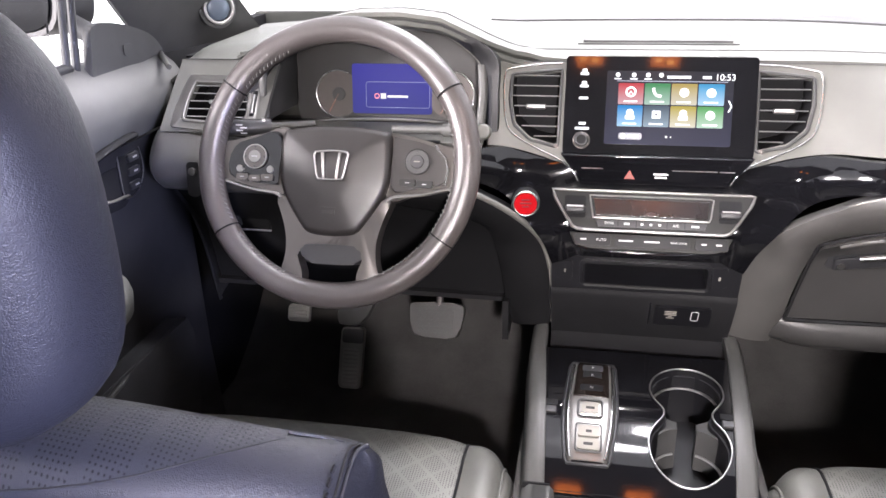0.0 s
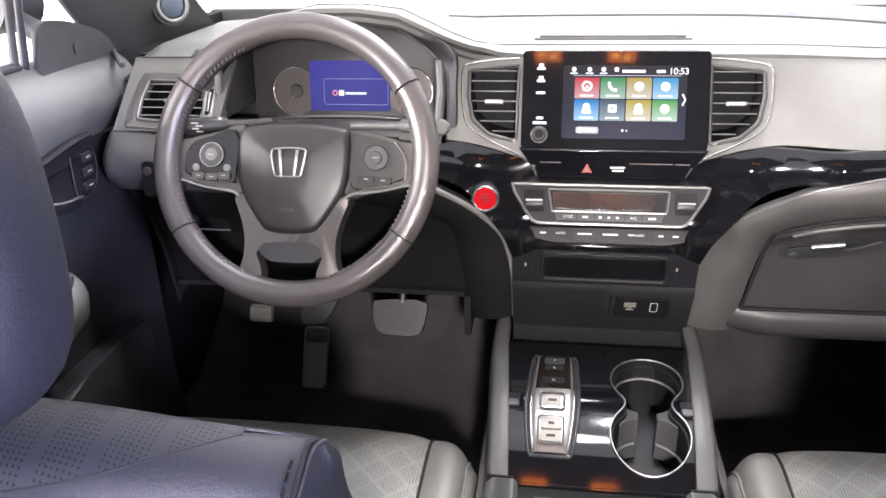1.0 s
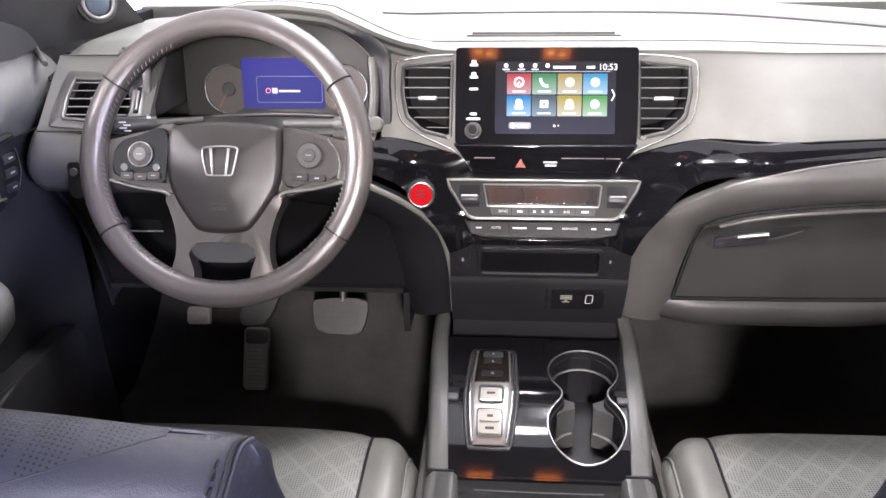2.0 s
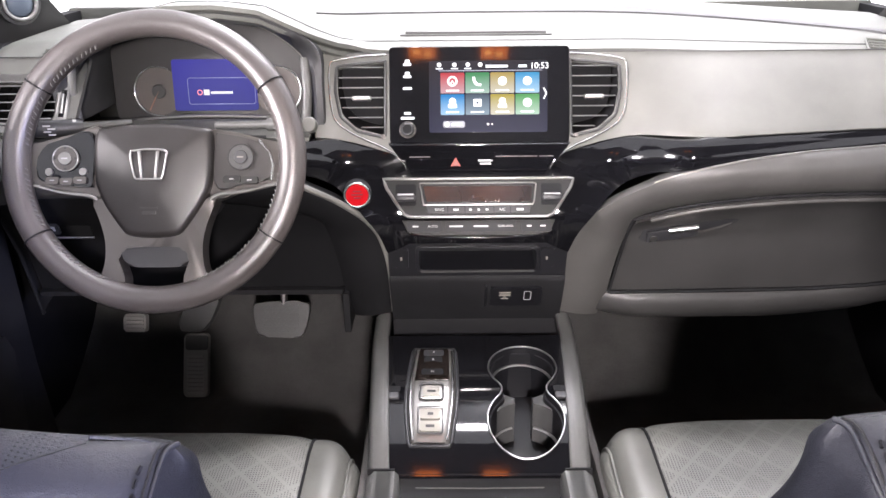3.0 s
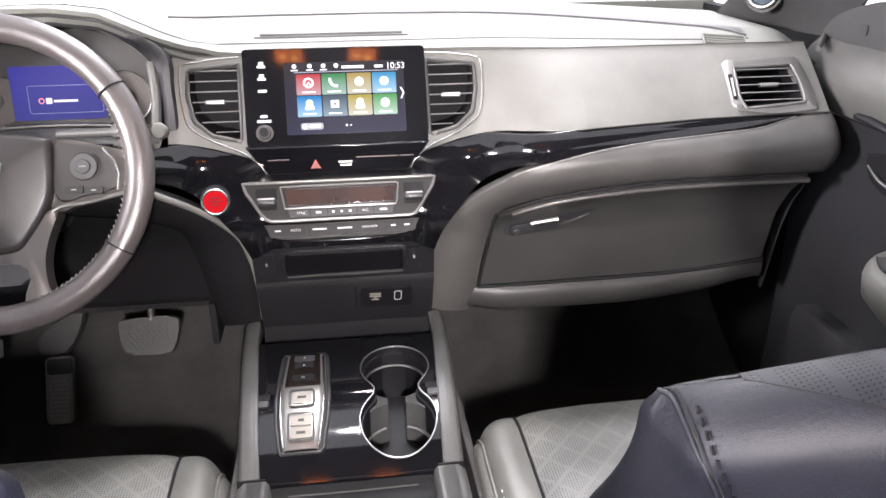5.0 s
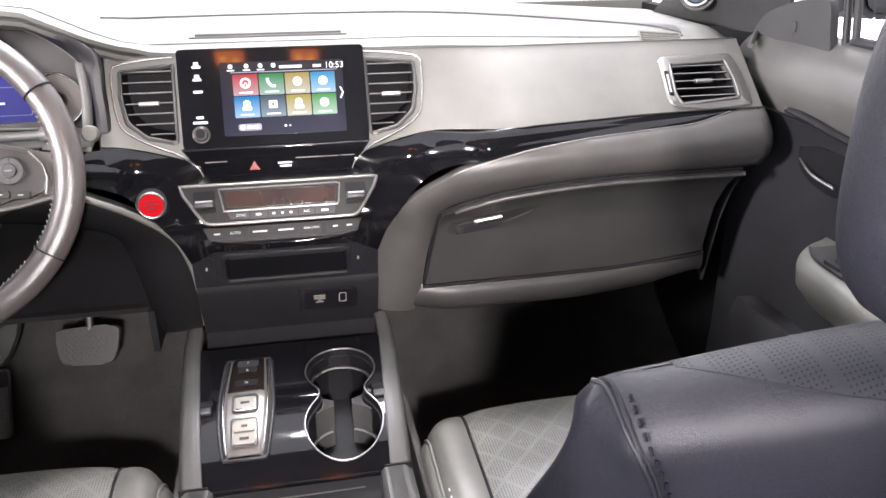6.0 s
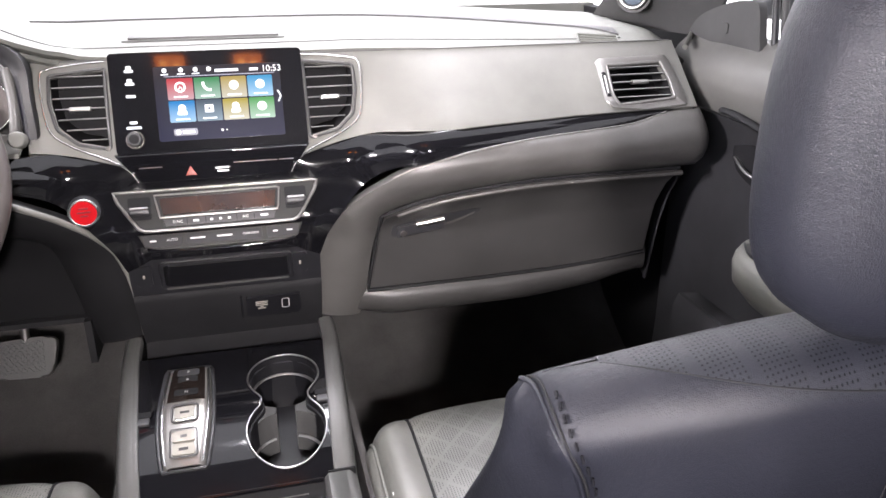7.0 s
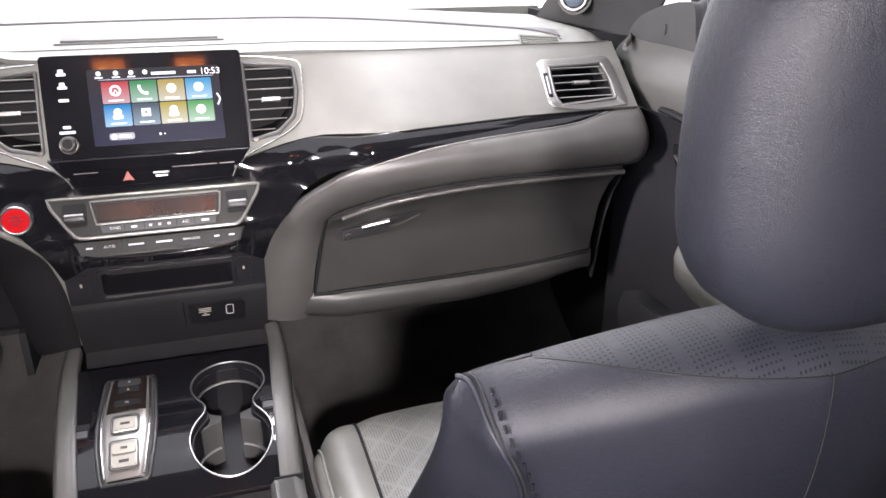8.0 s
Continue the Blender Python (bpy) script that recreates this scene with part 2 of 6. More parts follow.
def curve(points, n):
    """n points evenly along a smooth line through the given ones."""
    P = [Vector(p) for p in points]
    P = [2 * P[0] - P[1]] + P + [2 * P[-1] - P[-2]]
    dense = []
    for i in range(1, len(P) - 2):
        for k in range(12):
            t = k / 12
            a, b, c, d = P[i - 1], P[i], P[i + 1], P[i + 2]
            dense.append(0.5 * (2 * b + (c - a) * t + (2 * a - 5 * b + 4 * c - d) * t * t + (3 * b - a - 3 * c + d) * t ** 3))
    dense.append(P[-2])
    run = [0.0]
    for a, b in zip(dense, dense[1:]):
        run.append(run[-1] + (b - a).length)
    out = []
    j = 0
    for k in range(n):
        s = run[-1] * k / (n - 1)
        while j < len(run) - 2 and run[j + 1] < s:
            j += 1
        seg = run[j + 1] - run[j]
        out.append(dense[j].lerp(dense[j + 1], (s - run[j]) / seg if seg > 1e-9 else 0))
    return out


def skin(bm, rows, closed=False):
    """Quads between rows of points; returns the vertex rows."""
    V = [[bm.verts.new(p) for p in row] for row in rows]
    for r0, r1 in zip(V, V[1:]):
        n = len(r0)
        for i in range(n if closed else n - 1):
            j = (i + 1) % n
            bm.faces.new((r0[i], r0[j], r1[j], r1[i]))
    return V


def sheet(rows, thick, inward):
    """A panel with thickness: the rows form its face, its back lies thick metres along inward."""
    bm = bmesh.new()
    d = Vector(inward) * thick
    front = skin(bm, rows)
    back = skin(bm, [[Vector(p) + d for p in r] for r in rows])
    loop = lambda V: V[0] + [r[-1] for r in V[1:]] + V[-1][-2::-1] + [r[0] for r in V[-2:0:-1]]
    a, b = loop(front), loop(back)
    for i in range(len(a)):
        j = (i + 1) % len(a)
        bm.faces.new((a[i], a[j], b[j], b[i]))
    return bm


def soften(bm, width, segs=2, angle=40):
    """Rounds the edges that are sharper than the angle."""
    bmesh.ops.recalc_face_normals(bm, faces=bm.faces)
    es = [e for e in bm.edges if len(e.link_faces) == 2 and e.calc_face_angle(0) > radians(angle)]
    bmesh.ops.bevel(bm, geom=es, offset=width, segments=segs, profile=0.5, affect="EDGES", clamp_overlap=True)
    return bm


def box(size, m, bevel=0.0, segs=2):
    bm = bmesh.new()
    bmesh.ops.create_cube(bm, size=1.0, matrix=m @ Matrix.Diagonal((*size, 1)))
    if bevel:
        bmesh.ops.bevel(bm, geom=bm.edges[:], offset=bevel, segments=segs, profile=0.5, affect="EDGES", clamp_overlap=True)
    return bm


def prism(outline, depth, m, bevel=0.0, segs=2):
    """A plate: the outline in the plane of m's x and y, its depth along m's z."""
    bm = bmesh.new()
    lo = [bm.verts.new(m @ Vector((x, y, 0))) for x, y in outline]
    hi = [bm.verts.new(m @ Vector((x, y, depth))) for x, y in outline]
    bm.faces.new(lo[::-1])
    top = bm.faces.new(hi)
    n = len(lo)
    for i in range(n):
        bm.faces.new((lo[i], lo[(i + 1) % n], hi[(i + 1) % n], hi[i]))
    if bevel:
        bmesh.ops.bevel(bm, geom=top.edges[:], offset=bevel, segments=segs, profile=0.5, affect="EDGES", clamp_overlap=True)
    return bm


def tube(points, r, n=8, closed=False, flat=1.0, bm=None):
    """A rod along points; flat squeezes it across its second axis."""
    bm = bm or bmesh.new()
    P = [Vector(p) for p in points]
    rows = []
    up = None
    for i, p in enumerate(P):
        a = P[i - 1] if (i or closed) else p
        b = P[(i + 1) % len(P)] if (i < len(P) - 1 or closed) else p
        t = (b - a).normalized()
        if up is None:
            up = Vector((0, 0, 1)) if abs(t.z) < 0.9 else Vector((0, 1, 0))
        side = t.cross(up).normalized()
        up = side.cross(t).normalized()
        rows.append([p + (side * math.cos(k * math.tau / n) + up * math.sin(k * math.tau / n) * flat) * r for k in range(n)])
    if closed:
        rows.append(rows[0])
    V = skin(bm, rows, True)
    if closed:
        bmesh.ops.remove_doubles(bm, verts=bm.verts, dist=1e-6)
    else:
        bm.faces.new(V[0][::-1])
        bm.faces.new(V[-1])
    return bm


def disc(m, r, depth, n=32, bevel=0.0):
    return prism([(r * math.cos(k * math.tau / n), r * math.sin(k * math.tau / n)) for k in range(n)], depth, m, bevel)


def ring(m, r, wire, n=40, flat=1.0):
    return tube([m @ Vector((r * math.cos(k * math.tau / n), r * math.sin(k * math.tau / n), 0)) for k in range(n)], wire, 8, True, flat)


def rounded(w, h, r, n=5):
    out = []
    for cx, cy, a in ((w / 2 - r, h / 2 - r, 0), (r - w / 2, h / 2 - r, 90), (r - w / 2, r - h / 2, 180), (w / 2 - r, r - h / 2, 270)):
        for k in range(n + 1):
            t = radians(a + 90 * k / n)
            out.append((cx + r * math.cos(t), cy + r * math.sin(t)))
    return out


def smooth_outline(points, n):
    """A closed smooth outline in two dimensions through the points."""
    P = [(x, y, 0) for x, y in points]
    c = curve(P + [P[0]], n + 1)[:-1]
    return [(p.x, p.y) for p in c]


def text_bm(words, size, m, depth=0.0003):
    cu = bpy.data.curves.new("words", "FONT")
    cu.body, cu.size, cu.align_x, cu.align_y, cu.extrude = words, size, "CENTER", "CENTER", depth
    ob = new("words", cu)
    me = bpy.data.meshes.new_from_object(ob.evaluated_get(bpy.context.evaluated_depsgraph_get()))
    bpy.data.objects.remove(ob)
    bpy.data.curves.remove(cu)
    bm = bmesh.new()
    bm.from_mesh(me)
    bpy.data.meshes.remove(me)
    bmesh.ops.transform(bm, matrix=m, verts=bm.verts)
    return bm


def plane_at(p, ex, ey):
    """A frame with its origin at p, x along ex, y along ey (both made square), z out of the surface."""
    x = Vector(ex).normalized()
    z = x.cross(Vector(ey)).normalized()
    y = z.cross(x)
    m = Matrix((x, y, z)).transposed().to_4x4()
    m.translation = p
    return m


def profile(zs, ys, soft=0.009):
    """A height profile through the points with its corners rounded off."""
    return lambda z: sum(w * float(np.interp(z + soft * d, zs, ys)) for d, w in ((-1, 0.1), (-0.5, 0.2), (0, 0.4), (0.5, 0.2), (1, 0.1)))


# the dashboard's face: how far ahead it lies at each height, at the sides and in the middle
SIDE = profile([0.40, 0.47, 0.52, 0.58, 0.62, 0.657, 0.675, 0.70, 0.72, 0.735, 0.75, 0.775, 0.82, 0.843],
               [1.10, 1.085, 1.075, 1.06, 1.035, 1.006, 0.990, 0.980, 0.983, 0.992, 1.003, 1.030, 1.080, 1.108])
MIDDLE = profile([0.43, 0.475, 0.57, 0.60, 0.62, 0.668, 0.70, 0.72, 0.79, 0.83, 0.85],
                 [1.082, 1.064, 1.030, 1.020, 1.018, 1.046, 1.047, 1.062, 1.090, 1.108, 1.118])


def face_y(x, z):
    return lerp(MIDDLE(z), SIDE(z), sstep(0.20, 0.36, abs(x))) if z > 0.66 else SIDE(z)


def on_face(x, z, off=0.0):
    return Vector((x, face_y(x, z) - off, z))

# ================= the setting =================
FLOOR_Z = 0.11


def floor_rows():
    xs = [lerp(-0.86, 0.86, k / 16) for k in range(17)]
    line = curve([(0, -1.7, FLOOR_Z), (0, 0.2, FLOOR_Z), (0, 1.22, FLOOR_Z), (0, 1.36, 0.135), (0, 1.52, 0.25), (0, 1.62, 0.42), (0, 1.66, 0.62)], 40)
    return [[Vector((x, p.y, p.z)) for x in xs] for p in line]


solo("floor", sheet(floor_rows(), 0.02, (0, 0.3, -0.95)), CARPET, "dark charcoal carpeted car floor rising into the footwells", "floor", kind="structure")

solo("ceiling", sheet([[Vector((x, y, 1.24 - 0.05 * (x / 0.7) ** 4 - 0.03 * max(0, y) ** 2 - 0.074 * sstep(-0.08, -0.5, y))) for x in (-0.72, -0.6, -0.3, 0, 0.3, 0.6, 0.72)] for y in (0.72, 0.4, 0, -0.1, -0.2, -0.3, -0.5, -1.0, -1.7)], 0.02, (0, 0, 1)),
     HEADLINER, "dark grey woven car headliner", "ceiling", kind="structure")


def body_side(s):
    """Side of the car behind the front doors and its roof rail."""
    lower = sheet([[Vector((s * 0.84, y, z)) for y in (-1.7, -1.0, -0.45)] for z in (0.05, 0.45, 0.84)], 0.04, (s, 0, 0))
    solo("wall_side", lower, DARK, "black lower side of the car body", "wall", kind="structure")
    rail = tube(curve([(s * 0.74, -1.7, 1.19), (s * 0.75, -0.6, 1.20), (s * 0.73, 0.2, 1.20), (s * 0.70, 0.7, 1.17)], 14), 0.045, 10)
    solo("trim_roof_rail", rail, HEADLINER, "dark grey roof rail trim above the doors", "trim", kind="structure")
    post = sheet([[Vector((s * lerp(0.83, 0.74, z), lerp(-0.50, -0.55, z) + d, 0.05 + 1.15 * z)) for d in (0, 0.13)] for z in (0, 0.35, 0.7, 1.0)], 0.04, (s, 0, 0))
    solo("trim_pillar", post, CHAR, "charcoal trim of the pillar between the doors", "trim", kind="structure")


for s in (-1, 1):
    body_side(s)
for s in (-1, 1):
    solo("wall_front_side", sheet([[Vector((s * 0.835, y, z)) for y in (-0.46, 0.3, 1.0, 1.7)] for z in (0.04, 0.45, 0.845)], 0.03, (s, 0, 0)), DARKER, "black body side outside the front door", "wall", kind="structure")
    # opaque panes, unseen, added to keep outside light from the rear cabin
    if s > 0:
        solo("window_rear_side", sheet([[Vector((s * lerp(0.84, 0.76, v), y, lerp(0.84, 1.2, v))) for y in (-1.7, -1.0, -0.47)] for v in (0, 1)], 0.006, (s, 0, 0)), OPAQUE, "unseen opaque rear side pane keeping light out", "window", kind="structure")
solo("window_tail", sheet([[Vector((x, lerp(-1.74, -1.70, v), lerp(0.84, 1.24, v))) for x in (-0.84, 0, 0.84)] for v in (0, 1)], 0.006, (0, -1, 0)), OPAQUE, "unseen opaque tailgate pane keeping light out", "window", kind="structure")
tail = sheet([[Vector((x, -1.72, z)) for x in (-0.84, 0, 0.84)] for z in (0.05, 0.5, 0.84)], 0.04, (0, -1, 0))
solo("wall_tail", tail, DARK, "black inside of the tailgate", "wall", kind="structure")
solo("wall_bulkhead", sheet([[Vector((x, 1.69, z)) for x in (-0.86, 0, 0.86)] for z in (0.05, 0.5, 0.85)], 0.03, (0, 1, 0)), PAD_TOP, "grey bulkhead ahead of the footwells", "wall", kind="structure")
solo("ground", sheet([[Vector((x, y, -0.45)) for x in (-60, 0, 60)] for y in (-60, 0, 60)], 0.05, (0, 0, -1)), plastic("showroom_floor", (0.35, 0.34, 0.32), 0.4, 40, 0.1), "pale showroom floor around the car", "ground", kind="structure")

# plain glowing wall ahead, standing in for the white view through the windscreen
solo("backdrop", sheet([[Vector((x, 9.0, z)) for x in (-18, 0, 18)] for z in (-0.4, 1.5, 3.4)], 0.1, (0, 1, 0)), glow("glow_wall", (0.97, 0.99, 1.0), 3.4), "plain glowing wall standing in for the bright view ahead", "backdrop", kind="structure")

# unseen sheet below the windscreen's foot, added to stop light leaking into the footwells
solo("trim_light_stop", sheet([[Vector((x, y, 0.815)) for x in (-0.83, -0.4, 0, 0.4, 0.83)] for y in (1.30, 1.5, 1.685)], 0.02, (0, 0, -1)), DARKER, "unseen black sheet that stops light leaking into the footwells", "trim", kind="structure")

# windscreen
ws_rows = [[Vector((x * lerp(0.80, 0.62, v), lerp(1.66, 0.70, v) - 0.10 * x * x * (1 - v), lerp(0.885, 1.235, v))) for x in (-1, -0.66, -0.33, 0, 0.33, 0.66, 1)] for v in (0, 0.25, 0.5, 0.75, 1)]
screen_glass = solo("window_1", sheet(ws_rows, 0.005, (0, 0.3, 0.95)), CLEAR, "clear laminated windscreen above the dashboard", "window", kind="structure")
screen_glass.visible_shadow = False


# ================= dashboard =================
dash = thing("dashboard", "grey soft-touch car dashboard with black and chrome trim", "dashboard", (0, 1.2, 0.45))


def dash_end(x):
    """How far ahead the dashboard reaches under the windscreen."""
    return 1.58 - 0.20 * abs(x / 0.76) ** 3.2


HOOD_X = [-0.70, -0.645, -0.595, -0.519, -0.433, -0.36, -0.303, -0.25, -0.204, -0.165, -0.13]
HOOD_Z = [0.830, 0.836, 0.856, 0.897, 0.918, 0.9185, 0.911, 0.886, 0.860, 0.849, 0.846]


def hood_z(x):
    """Height of the arched lip over the instruments."""
    return float(np.interp(x, HOOD_X, HOOD_Z)) if -0.70 < x < -0.13 else 0.0


def top_back(x):
    """Where the top pad begins: it comes further back over the instruments."""
    return face_y(x, 0.843) - 0.055 * sstep(-0.62, -0.56, x) * sstep(-0.18, -0.25, x)


def dash_top_z(x, y):
    rim = 0.846 if abs(x) < 0.2 else lerp(0.846, 0.832, sstep(0.2, 0.7, abs(x)))
    back = face_y(x, 0.843) + 0.004
    t = (y - back) / max(0.05, dash_end(x) - back)
    flat = rim + 0.02 * sstep(0, 0.25, t) + 0.006 * t
    return max(flat, lerp(hood_z(x), flat, sstep(1.10, 1.42, y))) - 0.03 * sstep(0.712, 0.775, abs(x))


def top_rows():
    rows = []
    for k in range(121):
        x = lerp(-0.755, 0.755, k / 120)
        back = top_back(x)
        row = []
        for j in range(25):
            t = j / 24
            y = lerp(back, dash_end(x), t)
            row.append(Vector((x, y, dash_top_z(x, y))))
        zb = row[0].z
        row.insert(0, Vector((x, back + 0.001, zb - 0.006)))
        row.insert(0, Vector((x, back + 0.012, zb - 0.012)))
        rows.append(row)
    return rows


part("upper_pad", sheet(top_rows(), 0.012, (0, 0.2, -0.98)), PAD_TOP, dash, "pale grey padded top, bright under the windscreen")

# lower edge of the upper face, above the lacquered band
def band_top(x):
    return float(np.interp(abs(x), [0.10, 0.124, 0.18, 0.236, 0.361, 0.534, 0.677, 0.73], [0.692, 0.708, 0.722, 0.732, 0.745, 0.752, 0.754, 0.754]))


def inside(poly, x, z):
    hit = False
    for (x0, z0), (x1, z1) in zip(poly, poly[1:] + poly[:1]):
        if (z0 > z) != (z1 > z) and x < (x1 - x0) * (z - z0) / (z1 - z0) + x0:
            hit = not hit
    return hit


MID_VENT = [(0.137, 0.829), (0.204, 0.822), (0.2045, 0.79), (0.198, 0.760), (0.176, 0.741), (0.138, 0.732)]
END_VENT = [(0.602, 0.810), (0.689, 0.812), (0.693, 0.790), (0.691, 0.768), (0.602, 0.763), (0.597, 0.775)]


def face_panel(name, x0, x1, holes, nx, nz=34, low=band_top):
    """A stretch of the upper face with real openings for the vents."""
    bm = bmesh.new()
    grid = []
    for i in range(nx + 1):
        x = lerp(x0, x1, i / nx)
        col = []
        for j in range(nz + 1):
            z = lerp(low(x), 0.842, j / nz)
            col.append(on_face(x, z))
        grid.append(col)
    V = [[bm.verts.new(p) for p in col] for col in grid]
    for i in range(nx):
        for j in range(nz):
            c = (grid[i][j] + grid[i + 1][j + 1]) / 2
            if any(inside(h, c.x, c.z) for h in holes):
                continue
            bm.faces.new((V[i][j], V[i + 1][j], V[i + 1][j + 1], V[i][j + 1]))
    bmesh.ops.delete(bm, geom=[v for v in bm.verts if not v.link_faces], context="VERTS")
    for v in {v for e in bm.edges if len(e.link_faces) == 1 for v in e.verts}:
        best = None
        for poly in holes:
            for (xa, za), (xb, zb) in zip(poly, poly[1:] + poly[:1]):
                k = min(1, max(0, ((v.co.x - xa) * (xb - xa) + (v.co.z - za) * (zb - za)) / ((xb - xa) ** 2 + (zb - za) ** 2)))
                qx, qz = lerp(xa, xb, k), lerp(za, zb, k)
                d = math.hypot(v.co.x - qx, v.co.z - qz)
                if d < 0.006 and (best is None or d < best[0]):
                    best = (d, qx, qz)
        if best:
            v.co = on_face(best[1], best[2])
    bmesh.ops.solidify(bm, geom=bm.faces[:], thickness=0.008)
    return part(name, bm, PAD, dash, "smooth grey padded face")


flip = lambda poly: [(-x, z) for x, z in poly]
face_panel("face_panel", 0.100, 0.728, [MID_VENT, END_VENT], 150)
face_panel("face_panel", -0.236, -0.100, [flip(MID_VENT)], 40)
face_panel("face_panel", -0.728, -0.566, [flip(END_VENT)], 40, low=lambda x: 0.752)


def resample(poly, n):
    P = [Vector((x, 0, z)) for x, z in poly]
    out = []
    L = [(P[(i + 1) % len(P)] - P[i]).length for i in range(len(P))]
    tot = sum(L)
    for k in range(n):
        s = tot * k / n
        i = 0
        while s > L[i]:
            s -= L[i]
            i += 1
        p = P[i].lerp(P[(i + 1) % len(P)], s / L[i])
        out.append((p.x, p.z))
    return out


def offset_poly(poly, d):
    cx = sum(p[0] for p in poly) / len(poly)
    cz = sum(p[1] for p in poly) / len(poly)
    out = []
    for x, z in poly:
        v = Vector((x - cx, z - cz))
        out.append((x + d * v.x / v.length, z + d * v.y / v.length))
    return out


def air_vent(poly, slats, tab_at, name="air_vent", lip=CHAR, wide=0.0024, label=""):
    """An outlet sunk into the face: well, frame, slats and a tab to turn them."""
    rim = resample(poly, 44)
    well = bmesh.new()
    skin(well, [[on_face(x, z, 0.001) + Vector((0, d, 0)) for x, z in rim + rim[:1]] for d in (0.0, 0.05)])
    back = [well.verts.new(on_face(x, z) + Vector((0, 0.05, 0))) for x, z in rim]
    well.faces.new(back)
    first = part(name, well, DARKER, dash, label)
    out = resample(offset_poly(poly, 0.004), 60)
    part("frame", tube([on_face(x, z, 0.002) for x, z in out], wide, 8, True), lip, first, "narrow frame round the outlet")
    lo, hi = min(z for x, z in poly), max(z for x, z in poly)
    for k in range(slats):
        z = lerp(lo, hi, (k + 0.6) / (slats + 0.2))
        xs = []
        for (xa, za), (xb, zb) in zip(poly, poly[1:] + poly[:1]):
            if (za > z) != (zb > z):
                xs.append(xa + (xb - xa) * (z - za) / (zb - za))
        if len(xs) < 2:
            continue
        a, b = min(xs), max(xs)
        y = face_y((a + b) / 2, z) + 0.006
        blade = box((b - a - 0.001, 0.016, 0.0022), pose((a + b) / 2, y + 0.004, z, -12), 0.0009)
        part("slat", blade, CHAR, first)
        edge = tube([(a + 0.001, y - 0.0045, z + 0.0022), (b - 0.001, y - 0.0045, z + 0.0022)], 0.0009, 6)
        part("slat_edge", edge, SATIN, first, "bright front edge of a slat")
        if k == tab_at:
            m = pose(lerp(a, b, 0.5), y - 0.004, z + 0.001, -12)
            part("tab", box((0.028, 0.012, 0.0068), m, 0.0022), SATIN, first, "small satin tab on the middle slat")
    return first


for sgn in (1, -1):
    fl = (lambda p: p) if sgn > 0 else flip
    air_vent(fl(MID_VENT), 7, 3, label="tall air outlet beside the display, chrome rimmed")
    v = air_vent(fl(END_VENT), 5, 2, lip=SILVER, wide=0.003, label="air outlet at the dashboard end, silver surround")
    # silver surround plate with the shut-off wheel
    outer = fl([(0.582, 0.816), (0.590, 0.8215), (0.7055, 0.8225), (0.711, 0.805), (0.714, 0.775), (0.713, 0.757), (0.636, 0.7535), (0.584, 0.7600), (0.578, 0.768)])
    a = resample(outer, 64)
    inner = fl([(0.600, 0.811), (0.690, 0.8135), (0.695, 0.790), (0.693, 0.7665), (0.601, 0.7615), (0.595, 0.775)])
    b = resample(inner, 64)
    # start both outlines at the matching corner
    near = lambda L, q: min(range(len(L)), key=lambda i: (L[i][0] - q[0]) ** 2 + (L[i][1] - q[1]) ** 2)
    ra, rb = near(a, outer[1]), near(b, inner[0])
    a, b = a[ra:] + a[:ra], b[rb:] + b[:rb]
    bmp = bmesh.new()
    skin(bmp, [[on_face(x, z, 0.0005) for x, z in a], [on_face(x, z, 0.0045) for x, z in [(lerp(p[0], q[0], 0.15), lerp(p[1], q[1], 0.15)) for p, q in zip(a, b)]],
               [on_face(x, z, 0.005) for x, z in [(lerp(p[0], q[0], 0.8), lerp(p[1], q[1], 0.8)) for p, q in zip(a, b)]], [on_face(x, z, -0.006) for x, z in b]], True)
    part("surround", bmp, SILVER, v, "satin silver plate round the outlet")
    wx = sgn * 0.5885
    part("wheel_slot", tube([on_face(wx, 0.803, 0.004), on_face(wx - sgn * 0.003, 0.773, 0.004)], 0.0042, 8, flat=0.5), DARKER, v)
    part("shutoff_wheel", tube([on_face(wx, 0.799, 0.006), on_face(wx - sgn * 0.003, 0.777, 0.006)], 0.0026, 8), SATIN, v, "ribbed silver thumb wheel")
    # chrome line that runs round the middle outlet and down the cheek
    line = [(0.1345, 0.8405), (0.17, 0.8385), (0.209, 0.833), (0.2165, 0.826), (0.2175, 0.805), (0.2145, 0.772), (0.208, 0.752), (0.190, 0.738), (0.165, 0.726), (0.135, 0.714), (0.113, 0.700), (0.104, 0.685)]
    part("chrome_line", tube(curve([on_face(sgn * x, z, 0.0015) for x, z in line], 60), 0.0015, 8), CHROME, dash, "bright chrome line round the middle outlet")

# padded band under the lacquer, running down beside the console
KNEE_IN = [(0.724, 0.7500), (0.672, 0.7485), (0.612, 0.736), (0.531, 0.730), (0.444, 0.724), (0.358, 0.713), (0.275, 0.694), (0.243, 0.681), (0.199, 0.648), (0.158, 0.600), (0.141, 0.555), (0.134, 0.507), (0.132, 0.43)]
KNEE_OUT = [(0.730, 0.664), (0.690, 0.661), (0.640, 0.660), (0.546, 0.660), (0.456, 0.657), (0.371, 0.648), (0.300, 0.634), (0.240, 0.610), (0.226, 0.570), (0.220, 0.540), (0.215, 0.505), (0.211, 0.47), (0.20, 0.42)]


